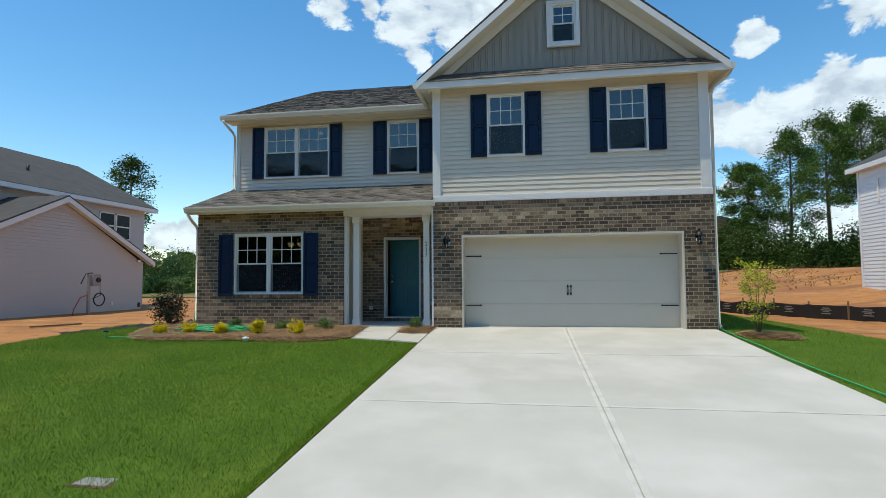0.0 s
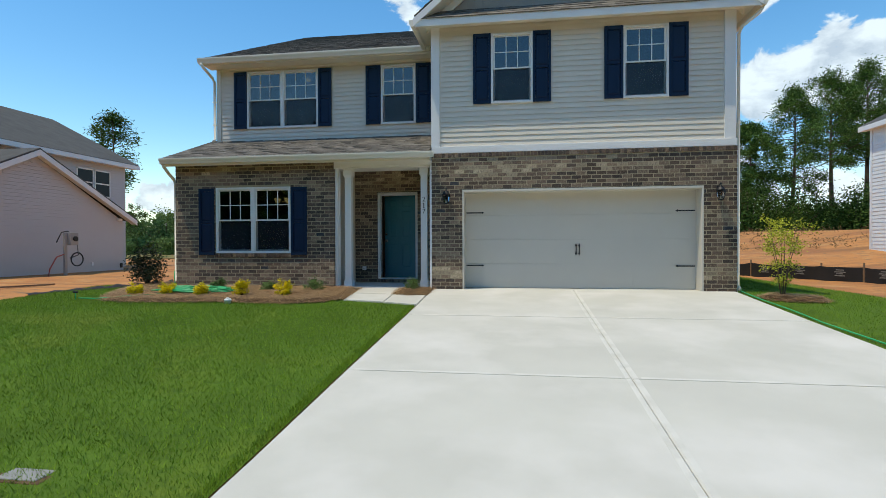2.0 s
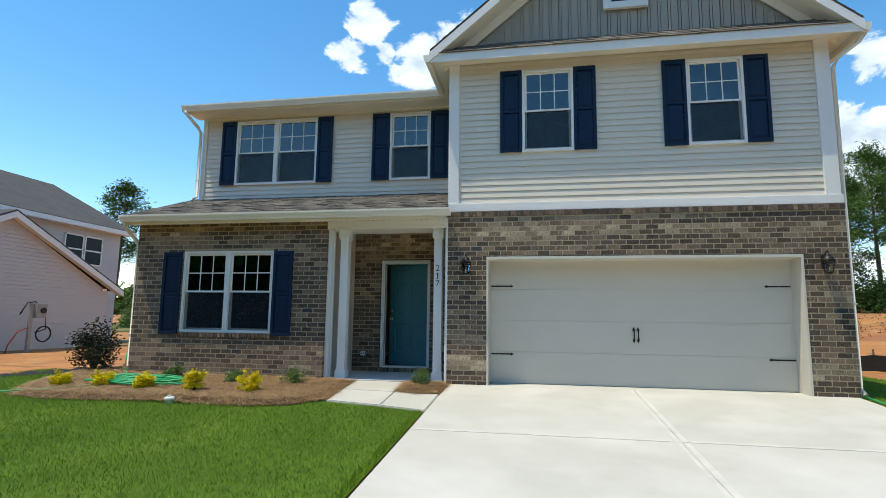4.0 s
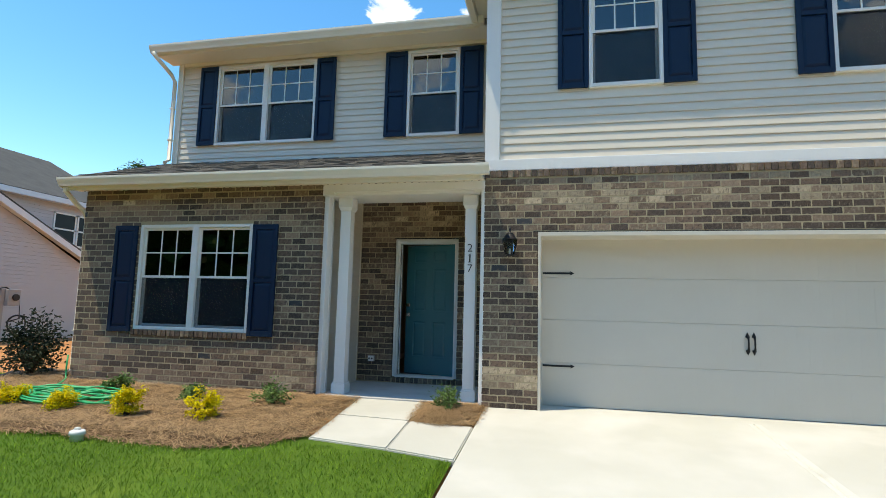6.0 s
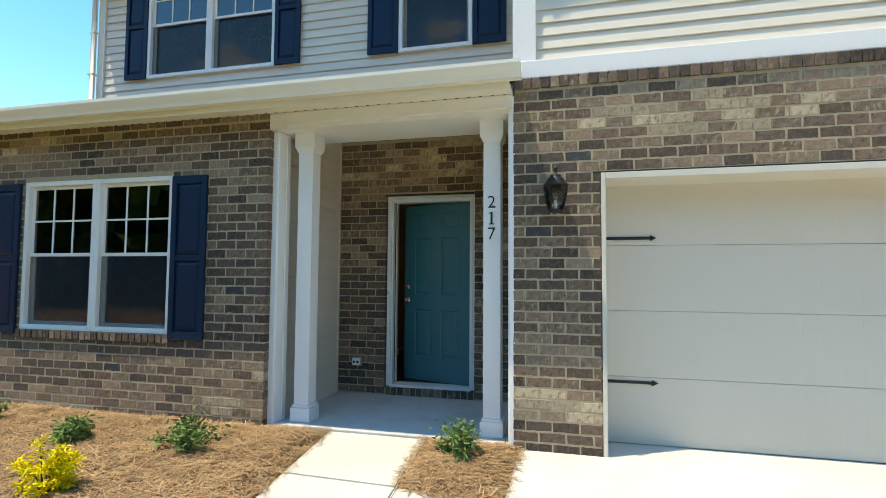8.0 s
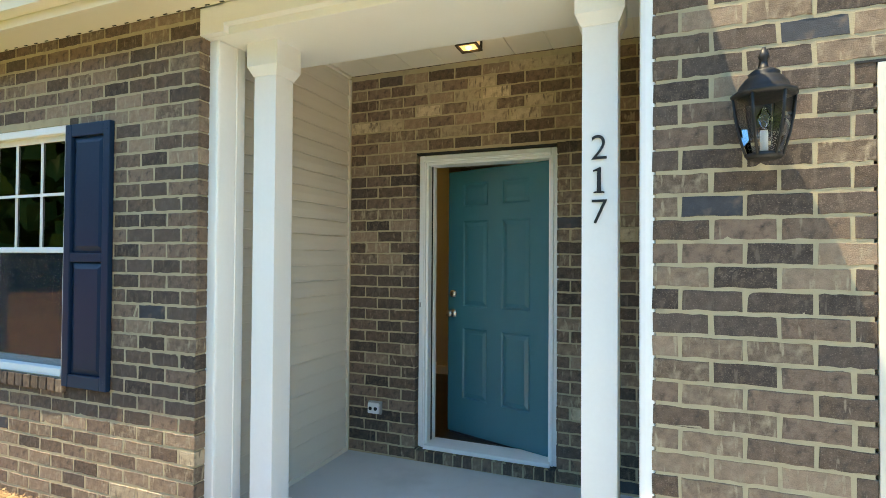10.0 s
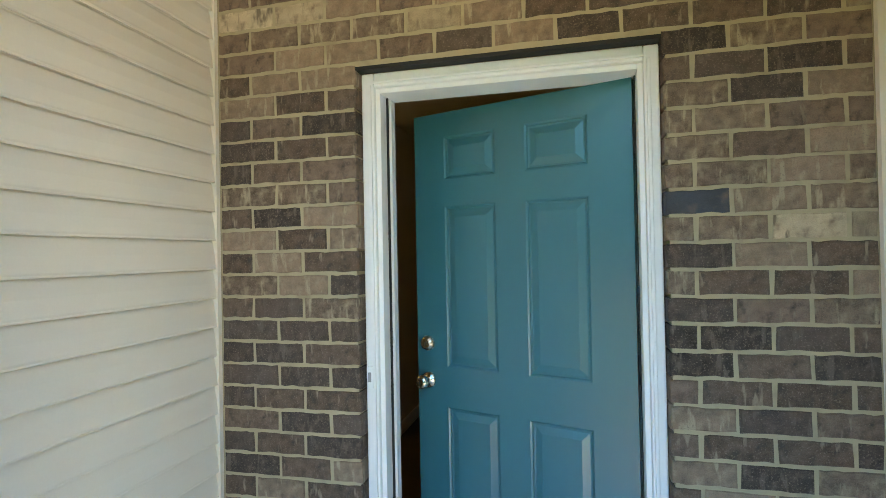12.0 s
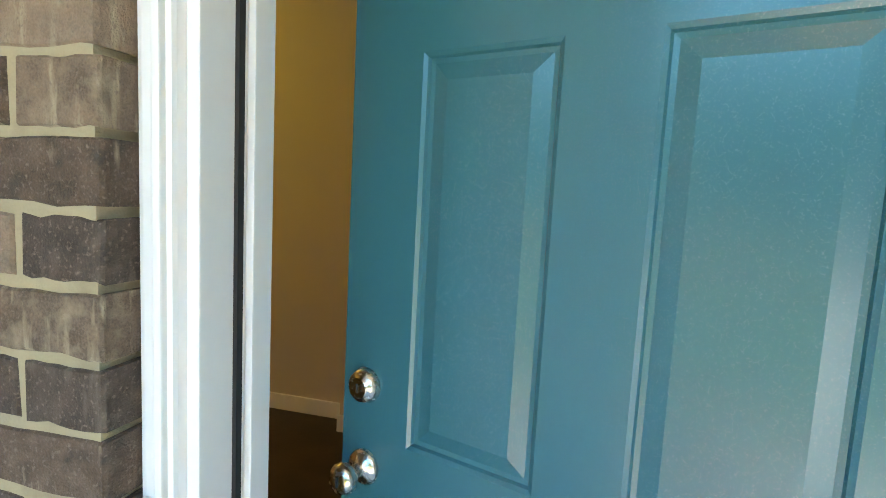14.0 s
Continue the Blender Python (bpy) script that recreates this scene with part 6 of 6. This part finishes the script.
board_ = solid("scrap_board", boxes((-0.6, 0.6, -0.03, 0.04, 0, 0.04)), M_stake, "weathered scrap stake lying on clay", "board")
board_.matrix_basis = pose(-10.3, 0.2, lvl(-10.3, 0.2) - 0.055, 0, 0, 65)

nr = thing("neighbour_house", "white sided two-storey house with grey roof", "house")
RX, RB, RE = 17.3, 0.40, 6.15
part("wall", boxes((RX, RX + 8, 0.0, 14.2, RB - 0.6, RE)), M_rsiding, nr)
laps("y", 0, 0, RX, RB, RE, -1, M_rsiding, nr, lambda z: (0.0, 14.15), lap=0.16)
part("corner_board", boxes((RX - 0.03, RX + 0.1, 14.1, 14.24, RB, RE)), M_rsiding, nr)
part("foundation", boxes((RX + 0.01, RX + 7.9, 0.1, 14.1, RB - 0.6, RB - 0.02)), M_stake, nr)
bm = bmesh.new()
for s_ in (-1, 1):
    sheet(bm, [(RX + 4, -0.4, RE + 2.2), (RX + 4, 14.6, RE + 2.2), (RX + 4 + s_ * 4.3, 14.6, RE - 0.05), (RX + 4 + s_ * 4.3, -0.4, RE - 0.05)], 0.06)
part("roof", bm, M_nroof, nr)
part("fascia", boxes((RX - 0.31, RX - 0.27, -0.4, 14.6, RE - 0.28, RE - 0.07), (RX - 0.27, RX, -0.4, 14.6, RE - 0.26, RE - 0.23)), M_rsiding, nr)
small_window(nr, RX, 12.8, 12.8, 4.35, 5.35, -1)

# ---- trees ----


def pine(x, y, h, r, label, low=0.35, mat=M_pine, leaf=0.26, limbs=46, tufts=120, thin=0.9):
    """A tall tree: tapered bent trunk, limbs, and a ragged crown of small tufts."""
    t = thing("pine_tree", label, "tree", group="trees at the wood's edge")
    z0 = ground_z(x, y) - 0.1
    t.location = (x, y, z0)
    bend = Vector((prng.uniform(-0.03, 0.03), prng.uniform(-0.03, 0.03), 0)) * h
    path = [Vector((0, 0, 0)) + bend * math.sin(q * 2.2) + Vector((0, 0, h * q)) for q in (0, 0.2, 0.4, 0.6, 0.8, 1.0)]
    rr = 0.016 * h
    part("trunk", tube(bmesh.new(), path, [rr, rr * 0.85, rr * 0.68, rr * 0.5, rr * 0.3, rr * 0.08], 8), M_wood, t)
    bm, tips = bmesh.new(), []
    for i in range(limbs):
        q = low + (1 - low) * (i + prng.random()) / limbs
        a = prng.uniform(0, 6.283)
        base = path[0].lerp(path[-1], q)
        f = (q - low) / (1 - low)
        reach = r * (0.35 + 1.1 * math.sin(math.pi * min(1, f * 0.85 + 0.18))) * prng.uniform(0.45, 1.05) * (1.0 if f < 0.9 else 0.5)
        tip = base + Vector((math.cos(a) * reach, math.sin(a) * reach, reach * prng.uniform(0.05, 0.45)))
        tube(bm, [base, base.lerp(tip, 0.5) - Vector((0, 0, 0.05 * reach)), tip], [rr * 0.2, rr * 0.13, rr * 0.05], 4)
        for s_ in (0.5, 0.75, 1.0):
            if prng.random() < thin:
                tips.append(base.lerp(tip, s_) + Vector((prng.gauss(0, 0.2), prng.gauss(0, 0.2), prng.gauss(0, 0.15))))
    part("branchwork", bm, M_wood, t)
    vs, fs = leaf_cloud(tips, leaf, tufts, 0.026 * h, 0.1, 0.30)
    bulk("crown", vs, fs, mat, "", parent=t, kind="")
    return t


def thicket(x, y, r, h, mat, label, leaf=0.22):
    t = thing("thicket", label, "bush", group="undergrowth at the wood's edge")
    t.location = (x, y, ground_z(x, y) - 0.1)
    bm, tips = bmesh.new(), []
    for _ in range(16):
        a, q = prng.uniform(0, 6.283), prng.random() ** 0.5
        tip = Vector((r * q * math.cos(a), r * q * math.sin(a), h * prng.uniform(0.45, 1.0) * (1 - 0.35 * q)))
        tube(bm, [(tip.x * 0.3, tip.y * 0.3, 0), tip * 0.6, tip], [0.05, 0.03, 0.01], 4)
        tips += [tip, tip * 0.75, Vector((tip.x, tip.y, tip.z * 0.45)), Vector((tip.x * 1.1, tip.y * 1.1, tip.z * 0.2))]
    part("branchwork", bm, M_wood, t)
    vs, fs = leaf_cloud(tips, leaf, 70, 0.13 * h, 0.1, 0.6)
    bulk("foliage", vs, fs, mat, "", parent=t, kind="")
    return t


def spot(u, depth):
    """A place by its bearing (tangent from the first line of sight) and depth."""
    return 2.324 + depth * (-0.156 + 0.988 * u), -12.406 + depth * (0.988 + 0.156 * u)


M_wood2 = material("broadleaf", (0.060, 0.110, 0.022), 0.65, spec=0.12, vary=0.25, scale=1.5, bump=0, island=0.45)
for u, d, h, r in ((0.575, 42, 8.5, 2.2), (0.655, 41, 10.8, 2.3), (0.735, 43, 12.6, 2.2), (0.80, 45, 14.3, 1.9), (0.87, 43, 12.5, 2.2), (0.97, 44, 12.0, 2.4)):
    pine(*spot(u, d), h, r, "tall dark green pine behind the clay bank", 0.30 if h < 11.5 else 0.42)
for u, d, h, r in ((0.54, 42, 6.0, 1.3),):
    pine(*spot(u, d), h, r, "thin half-bare tree behind the clay bank", 0.4, M_wood2, 0.2, 24, 14, 0.6)
for u, d, r, h in ((0.53, 41, 1.8, 3.6), (0.575, 40, 2.0, 4.4), (0.62, 41, 2.1, 4.8), (0.67, 40, 2.1, 3.6), (0.72, 41, 2.0, 4.0), (0.77, 40, 2.0, 3.6), (0.82, 41, 2.2, 4.4), (0.88, 41, 2.2, 4.2), (0.95, 41, 2.4, 4.4), (0.50, 43, 2.0, 3.4)):
    thicket(*spot(u, d), r, h, M_wood2, "dense dark green undergrowth behind the clay bank")
pine(*spot(-0.605, 46), 12.0, 1.75, "single broadleaf tree behind the neighbour's roof", 0.45, M_wood2, 0.34, 34, 60, 0.8)
pine(*spot(-0.56, 50), 4.2, 1.5, "small tree past the neighbour's house", 0.2, M_wood2, 0.22, 20, 30)
for u, d, r, h in ((-0.535, 50, 1.8, 3.4), (-0.50, 49, 2.0, 4.0), (-0.475, 50, 1.8, 3.4), (-0.55, 46, 1.6, 1.6), (-0.51, 46, 1.7, 1.5), (-0.48, 45, 1.6, 1.5), (-0.44, 48, 2.0, 3.4)):
    thicket(*spot(u, d), r, h, M_leaf, "light green scrub past the clay field")
# a far house on the rise behind the trees, only its eave and upper wall showing
M_fbrick = two_tone(material("far_red_brick", (0.26, 0.13, 0.085), 0.9, vary=0.2, scale=2, fine=20, bump=0.2), (0.34, 0.20, 0.13), 1.5, 0.5, 0.7)
fh = thing("far_house", "red-brown brick house with a low dark roof", "house")
fh.location = (*spot(0.530, 62), ground_z(*spot(0.530, 62)))
fh.rotation_euler = (0, 0, radians(-14))
part("wall", boxes((-3.5, 2.6, 0, 7, -0.5, 5.6)), M_fbrick, fh)
part("roof", prism(bmesh.new(), [(-4.1, 5.75), (-4.1, 5.55), (3.1, 5.55), (3.1, 5.70), (-0.4, 6.7)], "y", -0.5, 7.5), M_nroof, fh)
# far woods that close the horizon
frng = random.Random(21)
vs, fs = [], []
for k in range(420):
    a = frng.uniform(0, 6.283)
    front = math.sin(a) < -0.25
    rad = frng.uniform(48, 64) if front else frng.uniform(120, 170)
    cx, cy = rad * math.cos(a), rad * math.sin(a)
    hh, ww = (frng.uniform(12, 17) if front else frng.uniform(6, 10)), frng.uniform(3, 6)
    for _ in range(100 if front else 46):
        q = frng.random() ** (1.25 if front else 1.0)
        p = Vector((cx + frng.gauss(0, ww * 0.4), cy + frng.gauss(0, ww * 0.4), -1.5 + hh * q))
        i = len(vs)
        d = Vector((frng.gauss(0, 1), frng.gauss(0, 1), frng.gauss(0, 1))).normalized() * 1.5
        e = d.cross(Vector((frng.gauss(0, 1), frng.gauss(0, 1), frng.gauss(0, 1)))).normalized() * 1.1
        vs += [p - d, p + e, p + d, p - e]
        fs.append((i, i + 1, i + 2, i + 3))
bulk("far_woods", vs, fs, M_wood2, "far dark green woods on the horizon", "woods")

# straw tufts on the clay bank
M_tuft = material("straw_tuft", (0.20, 0.13, 0.06), 0.9, vary=0.3, bump=0, island=0.5)
spots = []
for _ in range(900):
    d_, a_ = frng.uniform(8.5, 15.5), frng.uniform(-24, 26)
    x, y = 9.6 + 0.853 * d_ + 0.52 * a_, 9.0 + 0.52 * d_ - 0.853 * a_
    if x < 9 or (x > 16.6 and y < 14.6):
        continue
    spots.append((x, y, ground_z(x, y) + 0.05))
vs, fs = leaf_cloud(spots, 0.22, 7, 0.09, -0.3, 0.18)
bulk("straw_tufts", vs, fs, M_tuft, "dry straw tufts on the clay bank", "weeds")
